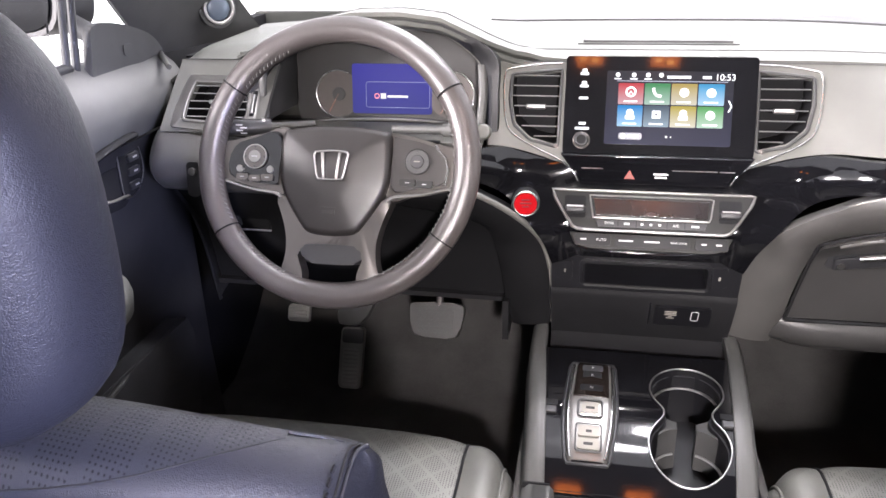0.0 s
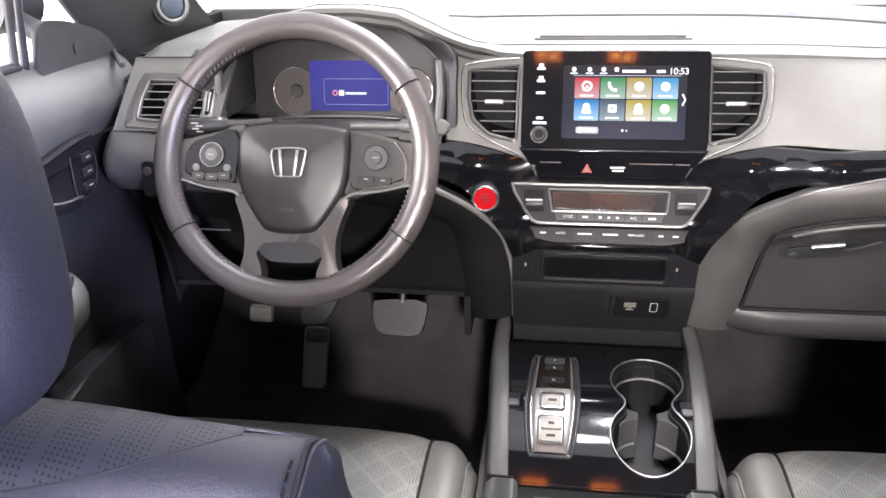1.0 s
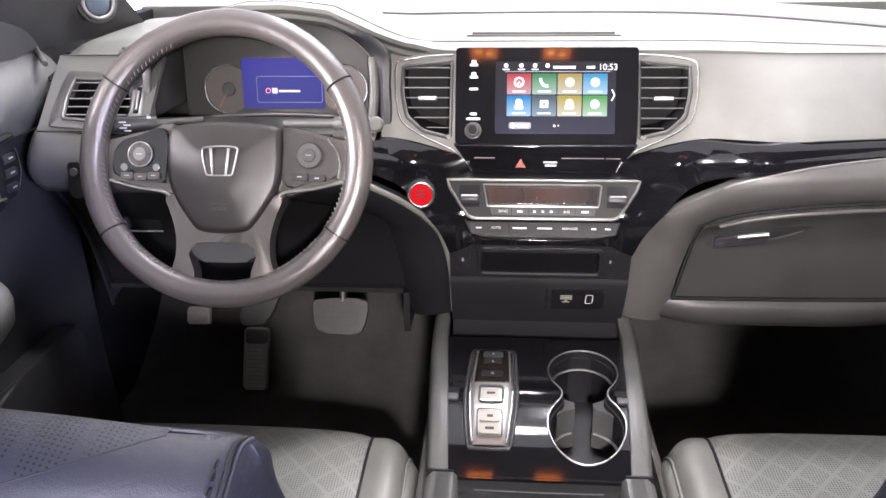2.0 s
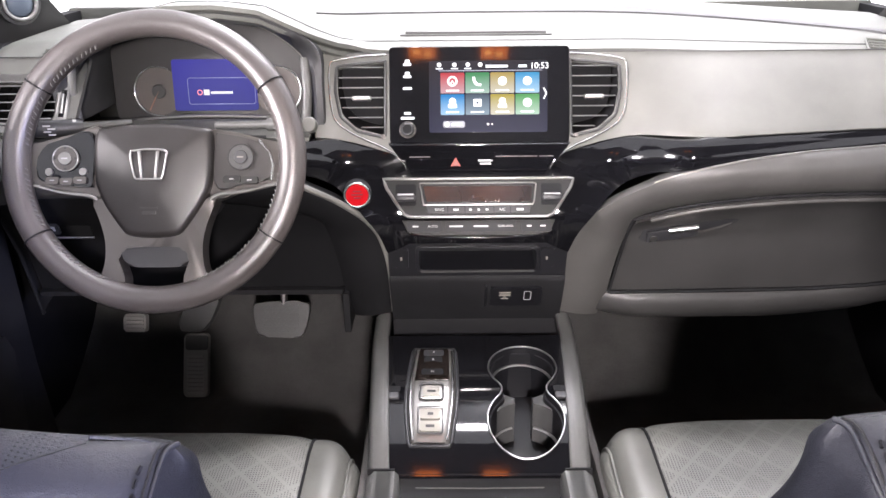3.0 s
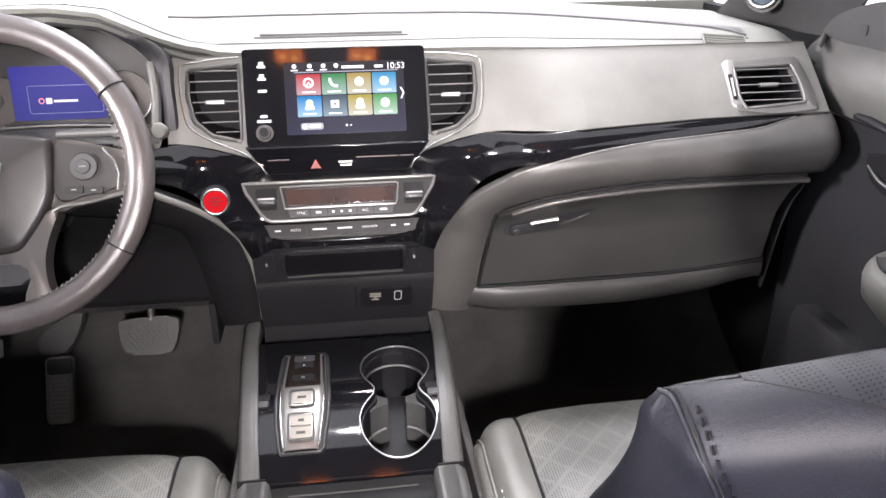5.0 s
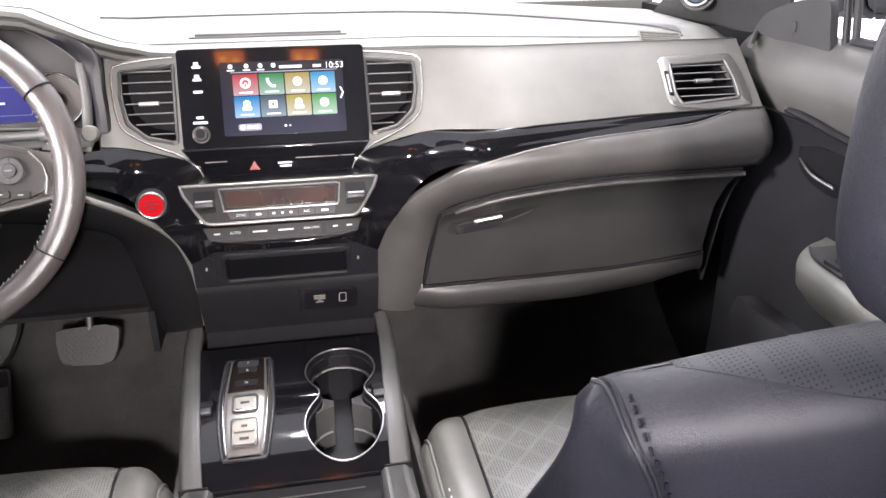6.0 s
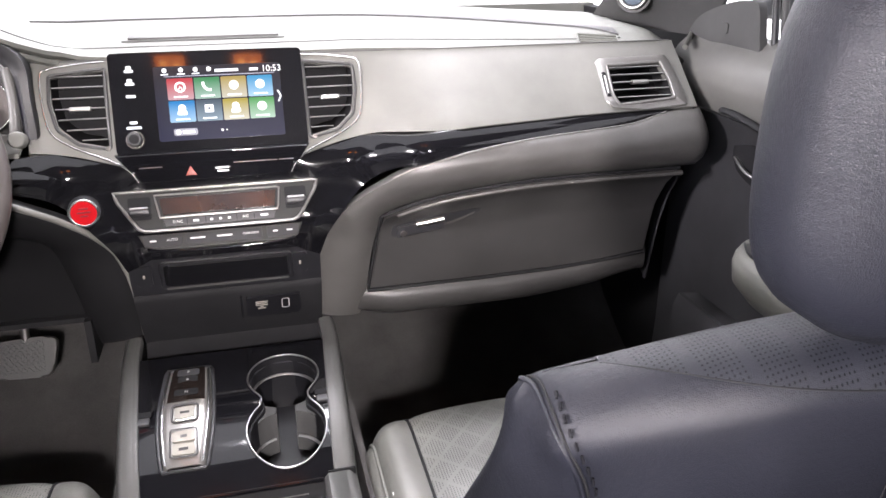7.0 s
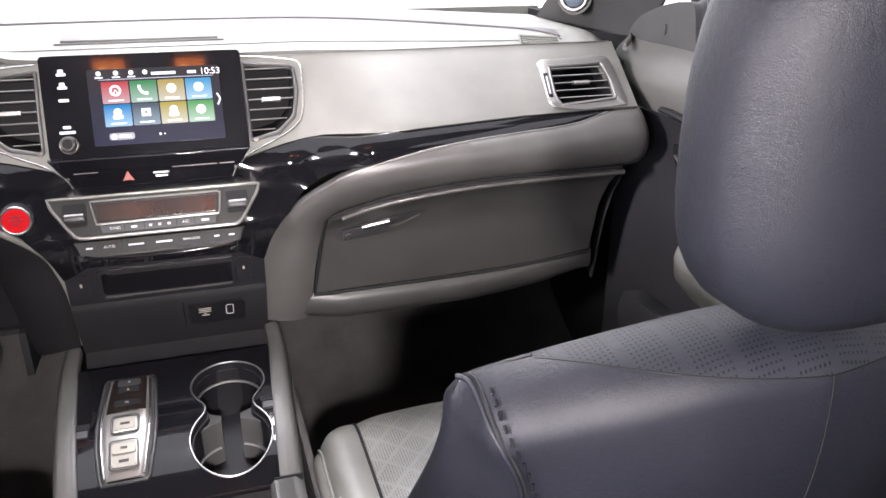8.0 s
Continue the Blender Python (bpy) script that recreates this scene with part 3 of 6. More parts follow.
def knee_rows(sgn, stop):
    A = curve([(x, 0, z) for x, z in KNEE_IN], 60)
    B = curve([(x, 0, z) for x, z in KNEE_OUT], 60)
    rows = []
    for p, q in list(zip(A, B))[:stop]:
        row = []
        for k in range(9):
            t = k / 8
            x, z = lerp(p.x, q.x, t), lerp(p.z, q.z, t)
            bulge = 0.010 * math.sin(math.pi * t) ** 0.7
            row.append(Vector((sgn * x, SIDE(z) - 0.002 - bulge, z)))
        row.insert(0, row[0] + Vector((0, 0.012, 0)))
        row.append(row[-1] + Vector((0, 0.014, 0)))
        rows.append(row)
    # rounded outer end towards the door
    head = [r + Vector((sgn * 0.012, 0.012, 0)) for r in rows[0]]
    far = [r + Vector((sgn * 0.016, 0.05, 0)) for r in rows[0]]
    return [far, head] + rows


part("knee_pad", sheet(knee_rows(1, 60), 0.01, (0, 1, 0)), KNEE, dash, "grey padded band sweeping down to the console")
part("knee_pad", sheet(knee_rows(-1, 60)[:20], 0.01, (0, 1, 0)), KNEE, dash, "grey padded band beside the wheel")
part("knee_bolster", sheet(knee_rows(-1, 60)[24:], 0.01, (0, 1, 0)), SHADED_BOLSTER, dash, "bolster sweeping down to the console, its shade painted black")
# the highlight along the bolster, drawn as a tube in pale pad grey
edge = curve([(x, 0, z) for x, z in KNEE_IN[6:]], 40)
part("bolster_edge", tube([Vector((-p.x - 0.004, SIDE(p.z) - 0.003, p.z)) for p in edge], 0.0045, 8), PAD, dash, "rounded edge of the bolster, its highlight painted pale")


def band_rows(sgn, start):
    """The lacquered band between the upper face and the padded band."""
    T = curve([(0.690, 0, 0.7515), (0.62, 0, 0.7525), (0.534, 0, 0.751), (0.361, 0, 0.744), (0.236, 0, 0.731), (0.16, 0, 0.716), (0.124, 0, 0.706), (0.10, 0, 0.69), (0.098, 0, 0.66), (0.10, 0, 0.62), (0.10, 0, 0.575)], 50)
    A = curve([(x - 0.004, 0, z) for x, z in KNEE_IN[1:11]], 50)
    rows = []
    for p, q in list(zip(T, A))[start:]:
        row = []
        for k in range(6):
            t = k / 5
            x, z = lerp(p.x, q.x, t), lerp(p.z, q.z, t)
            row.append(Vector((sgn * x, lerp(SIDE(z), MIDDLE(z), 1.0 - sstep(0.19, 0.30, x)) + 0.004 - 0.003 * math.sin(math.pi * t), z)))
        rows.append(row)
    return rows


band = part("lacquer_band", sheet(band_rows(1, 0), 0.01, (0, 1, 0)), PIANO, dash, "piano-black lacquered band")
part("lacquer_band", sheet(band_rows(-1, 18), 0.01, (0, 1, 0)), PIANO, dash, "piano-black lacquered band")
low = curve([(x, 0, z + 0.001) for x, z in KNEE_IN[1:8]], 50)
part("band_line", tube([Vector((p.x, SIDE(p.z) - 0.001, p.z)) for p in low], 0.0013, 8), SILVER, dash, "thin bright line under the lacquered band")

# middle fascia behind display and climate panel
fas = [[Vector((x, MIDDLE(z) + 0.006, z)) for x in (-0.135, -0.10, -0.05, 0, 0.05, 0.10, 0.135)] for z in (0.572, 0.60, 0.62, 0.645, 0.668, 0.685, 0.70, 0.72)]
part("fascia", sheet(fas, 0.012, (0, 1, 0)), PIANO, dash, "piano-black middle fascia")
part("display_recess", box((0.25, 0.05, 0.14), pose(0, 1.135, 0.775, -20), 0.004), DARKER, dash)

# storage bay under the fascia
BAYM = plane_at((0, 1.046, 0.542), (1, 0, 0), (0, -0.20, 0.98))
bay_hole = rounded(0.178, 0.037, 0.005)
bay_edge = [(x * 1.02, y * 1.06) for x, y in rounded(0.186, 0.044, 0.007)]
bay_out = [(max(-0.137, min(0.137, x * 4)), max(-0.034, min(0.029, y * 4))) for x, y in bay_edge]
bay = bmesh.new()
skin(bay, [[BAYM @ Vector((x, y, d)) for x, y in line] for line, d in ((bay_out, 0.0), (bay_edge, 0.0), (bay_edge, 0.003), (bay_hole, 0.0035), (bay_hole, 0.0), (bay_hole, -0.055))], True)
part("storage_bay", soften(bay, 0.0008), BAYBLK, dash, "black panel with a framed open storage slot")
part("slot_back", box((0.19, 0.004, 0.06), pose(0, 1.098, 0.536), 0), DARKER, dash)
part("slot_floor", box((0.176, 0.045, 0.003), pose(0, 1.068, 0.5215, 4), 0), RUBBER, dash, "rubber mat on the slot floor")
part("lower_bay", sheet([[Vector((x, y, z)) for z, y in ((0.510, 1.052), (0.506, 1.050), (0.498, 1.051), (0.46, 1.068), (0.43, 1.084), (0.412, 1.092))] for x in (-0.137, -0.07, 0, 0.07, 0.137)], 0.004, (0, 1, 0)), DARKER, dash, "black panel below the slot")
part("bay_divider", box((0.0025, 0.010, 0.052), pose(0.014, 1.066, 0.470, 26), 0.0008), BAYBLK, dash)
for x in (-0.117, 0.106):
    m = plane_at((x, 1.048, 0.545), (1, 0, 0), (0, -0.2, 0.98))
    part("bay_switch", prism(rounded(0.022, 0.035, 0.004), 0.006, m, 0.001), BAYBLK, dash)
    part("switch_mark", prism(rounded(0.003, 0.006, 0.0012), 0.0068, m), BUTTON_LT, dash)
socket = part("socket_plate", prism(rounded(0.082, 0.046, 0.005), 0.006, plane_at((0.062, 1.066, 0.470), (1, 0, 0), (0, -0.45, 0.89)), 0.0015), BAYBLK, dash, "black plate with a power outlet and a charging port")
sm = plane_at((0.062, 1.0605, 0.472), (1, 0, 0), (0, -0.45, 0.89))
part("port_frame", tube([sm @ Vector((0.018 + x, y, 0.0015)) for x, y in rounded(0.0105, 0.022, 0.003)], 0.0009, 6, True), INK, socket, "white outline of the charging port")
for k, w in enumerate((0.022, 0.020, 0.022, 0.006, 0.014)):
    part("caption_bar", box((w * 0.85, 0.0016, 0.0007), sm @ Matrix.Translation((-0.018, 0.009 - 0.0040 * k, 0.0025))), BUTTON_LT, socket)

# glove box
def glove_rows():
    top = curve([(0.236, 0, 0.606), (0.300, 0, 0.630), (0.371, 0, 0.644), (0.456, 0, 0.653), (0.546, 0, 0.656), (0.700, 0, 0.656)], 40)
    bot = curve([(0.217, 0, 0.470), (0.30, 0, 0.470), (0.405, 0, 0.471), (0.535, 0, 0.474), (0.62, 0, 0.480), (0.70, 0, 0.49)], 40)
    rows = []
    for p, q in zip(top, bot):
        row = []
        for k in range(12):
            t = k / 11
            x, z = lerp(p.x, q.x, t), lerp(p.z, q.z, t)
            lip = -0.013 * math.exp(-(t / 0.09) ** 2)
            row.append(Vector((x, SIDE(z) + lip - 0.004, z)))
        row.insert(0, row[0] + Vector((0, 0.012, 0.001)))
        row.append(row[-1] + Vector((0, 0.012, -0.001)))
        rows.append(row)
    return rows


gap_top = curve([(0.232, 0, 0.607), (0.300, 0, 0.6325), (0.371, 0, 0.6465), (0.456, 0, 0.6555), (0.546, 0, 0.6585), (0.706, 0, 0.6585)], 40)
part("gap", tube([Vector((p.x, SIDE(p.z) - 0.0035, p.z)) for p in gap_top], 0.003, 6), DARKER, dash)
part("gap", tube([Vector((x, SIDE(z) - 0.004, z)) for x, z in ((0.232, 0.607), (0.228, 0.57), (0.221, 0.52), (0.214, 0.467))], 0.0028, 6), DARKER, dash)
part("gap", tube([Vector((x, SIDE(z) - 0.006, z)) for x, z in ((0.212, 0.466), (0.30, 0.4665), (0.405, 0.4675), (0.535, 0.4705), (0.62, 0.4765), (0.70, 0.486))], 0.0032, 6), DARKER, dash)
glove = part("glove_box_door", sheet(glove_rows(), 0.008, (0, 1, 0)), GLOVE, dash, "closed grey glove box door, its shade set in a darker grey")
# the edge's highlight, put in as a tube of the paler KNEE grey
part("door_edge", tube([Vector((p.x, SIDE(p.z) - 0.0105, p.z - 0.0058)) for p in gap_top[2:]], 0.0042, 10), KNEE, glove, "rolled upper edge, its highlight painted in paler grey")
def gp(x, z, off=0.0):
    return Vector((x, SIDE(z) - 0.004 - off, z))
cup = smooth_outline([(0.252, 0.584), (0.30, 0.594), (0.386, 0.607), (0.372, 0.590), (0.335, 0.577), (0.255, 0.563)], 40)
# nearly flat sheets: black for the well's shade, KNEE grey for its lit slope
part("grip_well", sheet([[gp(x, z, 0.001) for x, z in cup[:20]], [gp(x, z, 0.0015) for x, z in cup[:19:-1]]], 0.002, (0, 1, 0)), DARK, glove, "finger well behind the latch, its shade painted black")
part("well_floor", sheet([[gp(x, z, 0.0025 + o) for x, z in ((0.325, 0.5785), (0.345, 0.5795), (0.362, 0.5865), (0.380, 0.5975))] for o, (x, z) in ((0.0, (0, 0)),)] + [[gp(x, z, 0.0012) for x, z in ((0.325, 0.5865), (0.345, 0.5885), (0.362, 0.5925), (0.380, 0.6005))]], 0.001, (0, 1, 0)), KNEE, glove, "lower slope of the finger well, its light painted in paler grey")
lat = [(0.256, 0.584), (0.330, 0.599), (0.334, 0.576), (0.258, 0.5635)]
bml = bmesh.new()
vs = [bml.verts.new(gp(x, z, 0.003)) for x, z in lat]
vt = [bml.verts.new(gp(x, z, 0.011)) for x, z in lat]
bml.faces.new(vs)
bml.faces.new(vt[::-1])
for i in range(4):
    bml.faces.new((vs[i], vs[(i + 1) % 4], vt[(i + 1) % 4], vt[i]))
handle = part("handle", soften(bml, 0.003), DARK, glove, "black latch with a bright upper edge and lock")
part("handle_edge", tube([gp(0.287, 0.5875, 0.0105), gp(0.3290, 0.5952, 0.0105)], 0.0052, 12), CHROME, handle, "bright chrome edge of the latch")
part("lock", disc(plane_at(gp(0.267, 0.573, 0.011), (1, 0, 0), (0, -0.35, 0.94)), 0.0055, 0.002, 20, 0.0005), SATIN, handle, "round key lock")
# lip under the glove box, and the dark underside
lip = []
for k in range(30):
    x = lerp(0.185, 0.71, k / 29)
    z0 = 0.464 + 0.02 * sstep(0.45, 0.7, x)
    g = 0.15 + 0.85 * sstep(0.185, 0.26, x) * sstep(0.73, 0.60, x)
    lip.append([Vector((x, lerp(1.088, y, g) if y < 1.1 else y, z0 - d * lerp(0.6, 1.0, g))) for y, d in ((1.090, -0.002), (1.083, 0.000), (1.078, 0.005), (1.075, 0.013), (1.074, 0.024), (1.077, 0.036), (1.084, 0.046), (1.096, 0.052), (1.16, 0.056), (1.5, 0.03))])
part("lower_lip", sheet(lip, 0.006, (0, 0.5, 0.8)), GLOVE, dash, "rounded grey lip below the glove box")
# ends of the dashboard towards the doors
for s in (-1, 1):
    rows = [[Vector((s * (0.722 + 0.006 * k), SIDE(z) + 0.002 + 0.03 * k * k / 4, z)) for k in range(4)] for z in (0.42, 0.48, 0.54, 0.60, 0.65, 0.69, 0.72, 0.75, 0.79, 0.82, 0.835)]
    part("end_cap", sheet(rows, 0.01, (0, 1, 0)), DARK, dash)
# centre loudspeaker grille, defroster slot, side demister slots
grille = part("speaker_grille", sheet([[Vector((x * lerp(0.108, 0.098, v), lerp(1.185, 1.315, v), dash_top_z(0, lerp(1.185, 1.315, v)) + 0.003 + 0.004 * math.sin(math.pi * v))) for x in (-1, -0.9, -0.5, 0, 0.5, 0.9, 1)] for v in (0, 0.15, 0.5, 0.85, 1)], 0.004, (0, 0, -1)), CHAR, dash, "raised loudspeaker grille on the dashboard top")
part("grille_line", tube([(x, 1.178, dash_top_z(0, 1.178) + 0.001) for x in (-0.116, 0, 0.116)], 0.0010, 6), SEAM, dash)
slot = []
for k in range(44):
    x = lerp(-0.27, 0.66, k / 43)
    y0 = 1.365 - 0.26 * abs(x / 0.72) ** 2.6
    w = 0.002 + 0.085 * sstep(-0.27, -0.12, x) * (1 - 0.75 * sstep(0.35, 0.66, x))
    slot.append([Vector((x, y0 + w * t, dash_top_z(x, min(y0 + w * t, dash_end(x))) + 0.003)) for t in (0, 0.5, 1)])
part("defroster_slot", sheet(slot, 0.004, (0, 0, -1)), DARK, dash, "long tapering grey defroster strip at the foot of the windscreen")
for s in (-1, 1):
    corner = lambda u, v: (s * (lerp(0.575, 0.640, u) + 0.012 * v), 1.122 + 0.040 * v - 0.012 * u)
    spot = lambda u, v, off: Vector((*corner(u, v), dash_top_z(*corner(u, v)) + off))
    demist = part("demister", sheet([[spot(i / 8, j / 6, 0.003) for i in range(9)] for j in range(7)], 0.003, (0, 0, -1)), DARKER, dash, "small slotted demister outlet")
    part("demister_rim", tube([spot(u, v, 0.004) for u, v in [(i / 6, 0) for i in range(6)] + [(1, i / 6) for i in range(6)] + [(1 - i / 6, 1) for i in range(6)] + [(0, 1 - i / 6) for i in range(6)]], 0.0016, 6, True), PAD_TOP, demist)
    for k in range(4):
        v = (k + 0.7) / 4.4
        part("blade", tube([spot(0.03 + i * 0.94 / 8, v, 0.006) for i in range(9)], 0.0022, 6), PAD_TOP, demist)
# seam across the top, a hand's width ahead of the edge
seam_top = []
for k in range(90):
    x = lerp(-0.60, 0.66, k / 89)
    y = top_back(x) + 0.045 + 0.012 * math.exp(-((x + 0.42) / 0.12) ** 2)
    seam_top.append(Vector((x, y, dash_top_z(x, y) + 0.0005)))
part("top_seam", tube(seam_top, 0.0009, 6), SEAM, dash, "fine dark seam across the dashboard top")
# closing seam along the face's upper edge
for x0, x1 in ((-0.722, -0.60), (-0.225, 0.722)):
    part("seam", tube([on_face(lerp(x0, x1, k / 40), 0.8425, 0.0006) for k in range(41)], 0.0009, 6), SEAM, dash)

# ---- instrument binnacle ----
HOOD = [(-0.588, 0.752), (-0.586, 0.80), (-0.566, 0.852), (-0.515, 0.886), (-0.44, 0.899), (-0.36, 0.898), (-0.298, 0.884), (-0.248, 0.846), (-0.238, 0.80), (-0.238, 0.752)]
arc = curve([(x, 0, z) for x, z in HOOD], 60)
def hood_ring(grow, y0, lean):
    c = Vector((-0.413, 0, 0.80))
    return [Vector((c.x + (p.x - c.x) * (1 + grow), y0 + lean * (p.z - 0.75), c.z + (p.z - c.z) * (1 + grow))) for p in arc]
lip_out = curve([(-0.603, 0, 0.752), (-0.606, 0, 0.80), (-0.597, 0, 0.848), (-0.519, 0, 0.890), (-0.433, 0, 0.911), (-0.36, 0, 0.9115), (-0.303, 0, 0.904), (-0.228, 0, 0.862), (-0.222, 0, 0.80), (-0.222, 0, 0.752)], 60)
lip_rows = [[Vector((p.x, 1.070 + 0.05 * (p.z - 0.75), p.z)) for p in lip_out], [Vector((p.x, 1.052 + 0.05 * (p.z - 0.75), p.z)) for p in lip_out],
            [Vector((lerp(p.x, q.x, 0.5), 1.049 + 0.08 * (q.z - 0.75), lerp(p.z, q.z, 0.5))) for p, q in zip(lip_out, arc)], [Vector((q.x, 1.056 + 0.12 * (q.z - 0.75), q.z)) for q in arc]]
part("binnacle_hood", sheet(lip_rows, 0.006, (0, 1, 0)), DARK, dash, "dark inner lip of the hood over the instruments")
part("hood_line", tube([Vector((q.x, 1.052 + 0.12 * (q.z - 0.75), q.z)) for q in arc[6:54]], 0.0007, 6), PAD, dash, "thin pale line inside the hood")
part("binnacle_inner", sheet([hood_ring(0.0, 1.056, 0.12), hood_ring(-0.03, 1.10, 0.12), hood_ring(-0.06, 1.19, 0.10)], 0.004, (0, 0.5, 0.5)), CHAR, dash, "charcoal inner walls of the instrument hood")
cl = plane_at((-0.413, 1.165, 0.799), (1, 0, 0), (0, 0.14, 0.99))
cluster = part("instrument_panel", prism(rounded(0.30, 0.165, 0.04), 0.004, cl @ pose(0, -0.004, -0.004)), PANEL_BROWN, dash, "charcoal instrument panel with a lit blue display")
part("blue_display", prism(rounded(0.130, 0.078, 0.004), 0.003, cl @ pose(0.008, -0.011, 0.0)), glow_fade("cluster_blue", (0.04, 0.045, 0.25), (0.035, 0.03, 0.33), 0.30, 0.40, 1.0), cluster, "deep blue lit instrument display")
win = cl @ pose(0.018, -0.020, 0.0035)
part("message_frame", tube([win @ Vector((x, y, 0)) for x, y in rounded(0.104, 0.040, 0.004)], 0.0005, 6, True), glow("frame_blue", (0.35, 0.38, 0.75), 0.35), cluster)
part("message_mark", ring(win @ pose(-0.034, -0.002, 0.0005), 0.0036, 0.0007, 20), glow("mark_red", (1.0, 0.3, 0.35), 0.9), cluster, "small red ring symbol")
part("message_mark", box((0.0085, 0.0085, 0.0008), win @ pose(-0.0235, -0.002, 0.0005)), PRINT, cluster, "small white symbol")
part("caption_bar", box((0.034, 0.0034, 0.0008), win @ pose(0.000, -0.0025, 0.0005)), PRINT, cluster)
DIAL = plastic("dial_face", (0.065, 0.055, 0.05), 0.5, 800, 0.1)
for gx in (-0.082, 0.102):
    gm = cl @ pose(gx + 0.002, -0.020, 0.0)
    dial = part("dial", disc(gm, 0.036, 0.002, 40), DIAL, cluster, "round dial with a bright rim")
    arc_pts = [gm @ Vector((0.0375 * math.cos(a), 0.0375 * math.sin(a), 0.004)) for a in [radians(d) for d in (range(60, 285, 6) if gx < 0 else range(-100, 130, 6))]]
    part("dial_rim", tube(arc_pts, 0.0016, 8), CHROME, dial)
    part("needle", tube([gm @ Vector((0.0, 0.0, 0.005)), gm @ Vector((-0.016, -0.028, 0.005))], 0.0012, 6), glow("needle_amber", (0.6, 0.3, 0.22), 0.12), dial)
    part("needle_cap", disc(gm, 0.011, 0.006, 24, 0.002), CHAR, dial)
part("lower_bezel", tube(curve([cl @ Vector((x, y, 0.006)) for x, y in ((-0.15, -0.066), (-0.07, -0.060), (0.0, -0.058), (0.07, -0.060), (0.15, -0.066))], 20), 0.003, 8), SATIN, cluster)
part("bezel_shelf", sheet([[Vector((x, y, z)) for x in (-0.585, -0.5, -0.413, -0.32, -0.24)] for y, z in ((1.02, 0.742), (1.07, 0.755), (1.16, 0.735))], 0.006, (0, 0, -1)), PAD, dash, "grey shelf below the instruments")
for x, s in ((-0.578, -1), (-0.2435, 1)):
    pts = [(x - s * 0.004, 1.052, 0.757), (x, 1.058, 0.80), (x - s * 0.004 + s * 0.002, 1.066, 0.845)]
    part("pillar_strip", tube(curve(pts, 14), 0.0065, 10, flat=0.6), GREYPL, dash, "upright silver strip beside the instruments")
part("trip_knob", disc(plane_at((-0.238, 1.03, 0.757), (1, 0, 0), (0, 0.3, 0.95)), 0.011, 0.016, 24, 0.003), PAD, dash, "round grey dimmer knob")
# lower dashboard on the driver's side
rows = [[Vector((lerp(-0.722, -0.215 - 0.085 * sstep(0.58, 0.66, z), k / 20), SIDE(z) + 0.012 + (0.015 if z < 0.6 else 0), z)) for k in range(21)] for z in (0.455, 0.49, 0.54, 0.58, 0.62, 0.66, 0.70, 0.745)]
part("lower_panel", sheet(rows, 0.01, (0, 1, 0)), SHADED_BOLSTER, dash, "lower dashboard panel behind the wheel, its black deepened for shade")
part("lower_panel_underside", sheet([[Vector((x, y, z)) for x in (-0.72, -0.45, -0.2)] for y, z in ((1.10, 0.455), (1.3, 0.47), (1.6, 0.5))], 0.008, (0, 0, 1)), DARKER, dash)
part("bay_side", sheet([[Vector((-0.215, y, z)) for y in (1.07, 1.3, 1.6)] for z in (0.40, 0.47)], 0.01, (1, 0, 0)), DARKER, dash)
sw = plane_at((-0.640, 1.086, 0.585), (1, 0, 0), (0, -0.35, 0.94))
switch_row = part("switch_plate", prism(rounded(0.072, 0.040, 0.004), 0.006, sw, 0.001), DARKER, dash, "black switch plate left of the column")
part("switch", prism(rounded(0.020, 0.024, 0.003), 0.010, sw @ pose(-0.022, 0.003, 0), 0.002), CHAR, switch_row)
part("switch_mark", box((0.009, 0.009, 0.0006), sw @ pose(-0.022, 0.003, 0.0105)), INK, switch_row)
part("plate_edge", tube([sw @ Vector((-0.034, -0.019, 0.007)), sw @ Vector((0.036, -0.019, 0.007))], 0.0018, 6), SATIN, switch_row)
sw2 = plane_at((-0.662, 0.972, 0.690), (1, 0, 0), (0, 0.12, 0.99))
sp = part("mirror_switch", prism(rounded(0.020, 0.052, 0.006), 0.006, sw2, 0.001), DARKER, dash, "narrow black mirror adjuster")
part("knob", disc(sw2 @ pose(0.0, 0.012, 0.004), 0.006, 0.006, 20, 0.001), CHAR, sp)

# ================= steering wheel =================
WHEEL = Vector((-0.4245, 0.94, 0.731))
wheel = thing("steering_wheel", "dark leather three-spoke steering wheel with stitched rim", "steering wheel", WHEEL)
WM = Matrix.Translation(WHEEL) @ pose(0, 0, 0, 90 - 24)  # x right, y up the wheel, z towards the driver


def wpt(x, y, z=0.0):
    return WM @ Vector((x, y, z))


R_RIM = 0.1798
rim_pts = [wpt(R_RIM * math.cos(a), R_RIM * math.sin(a) * 1.0, 0.018) for a in [k * math.tau / 96 for k in range(96)]]
rim = part("rim", tube(rim_pts, 0.0178, 16, True, 0.92), HIDE_WHEEL, wheel, "worn dark leather rim")
for deg in (33, 147, 213, 327):
    a = radians(deg)
    c = wpt(R_RIM * math.cos(a), R_RIM * math.sin(a), 0.018)
    m = plane_at(c, WM.to_3x3() @ Vector((math.cos(a), math.sin(a), 0)), WM.to_3x3() @ Vector((0, 0, 1)))
    part("rim_joint", ring(m, 0.0180, 0.0011, 24), DARKER, rim, "dark joint between two leather pieces")
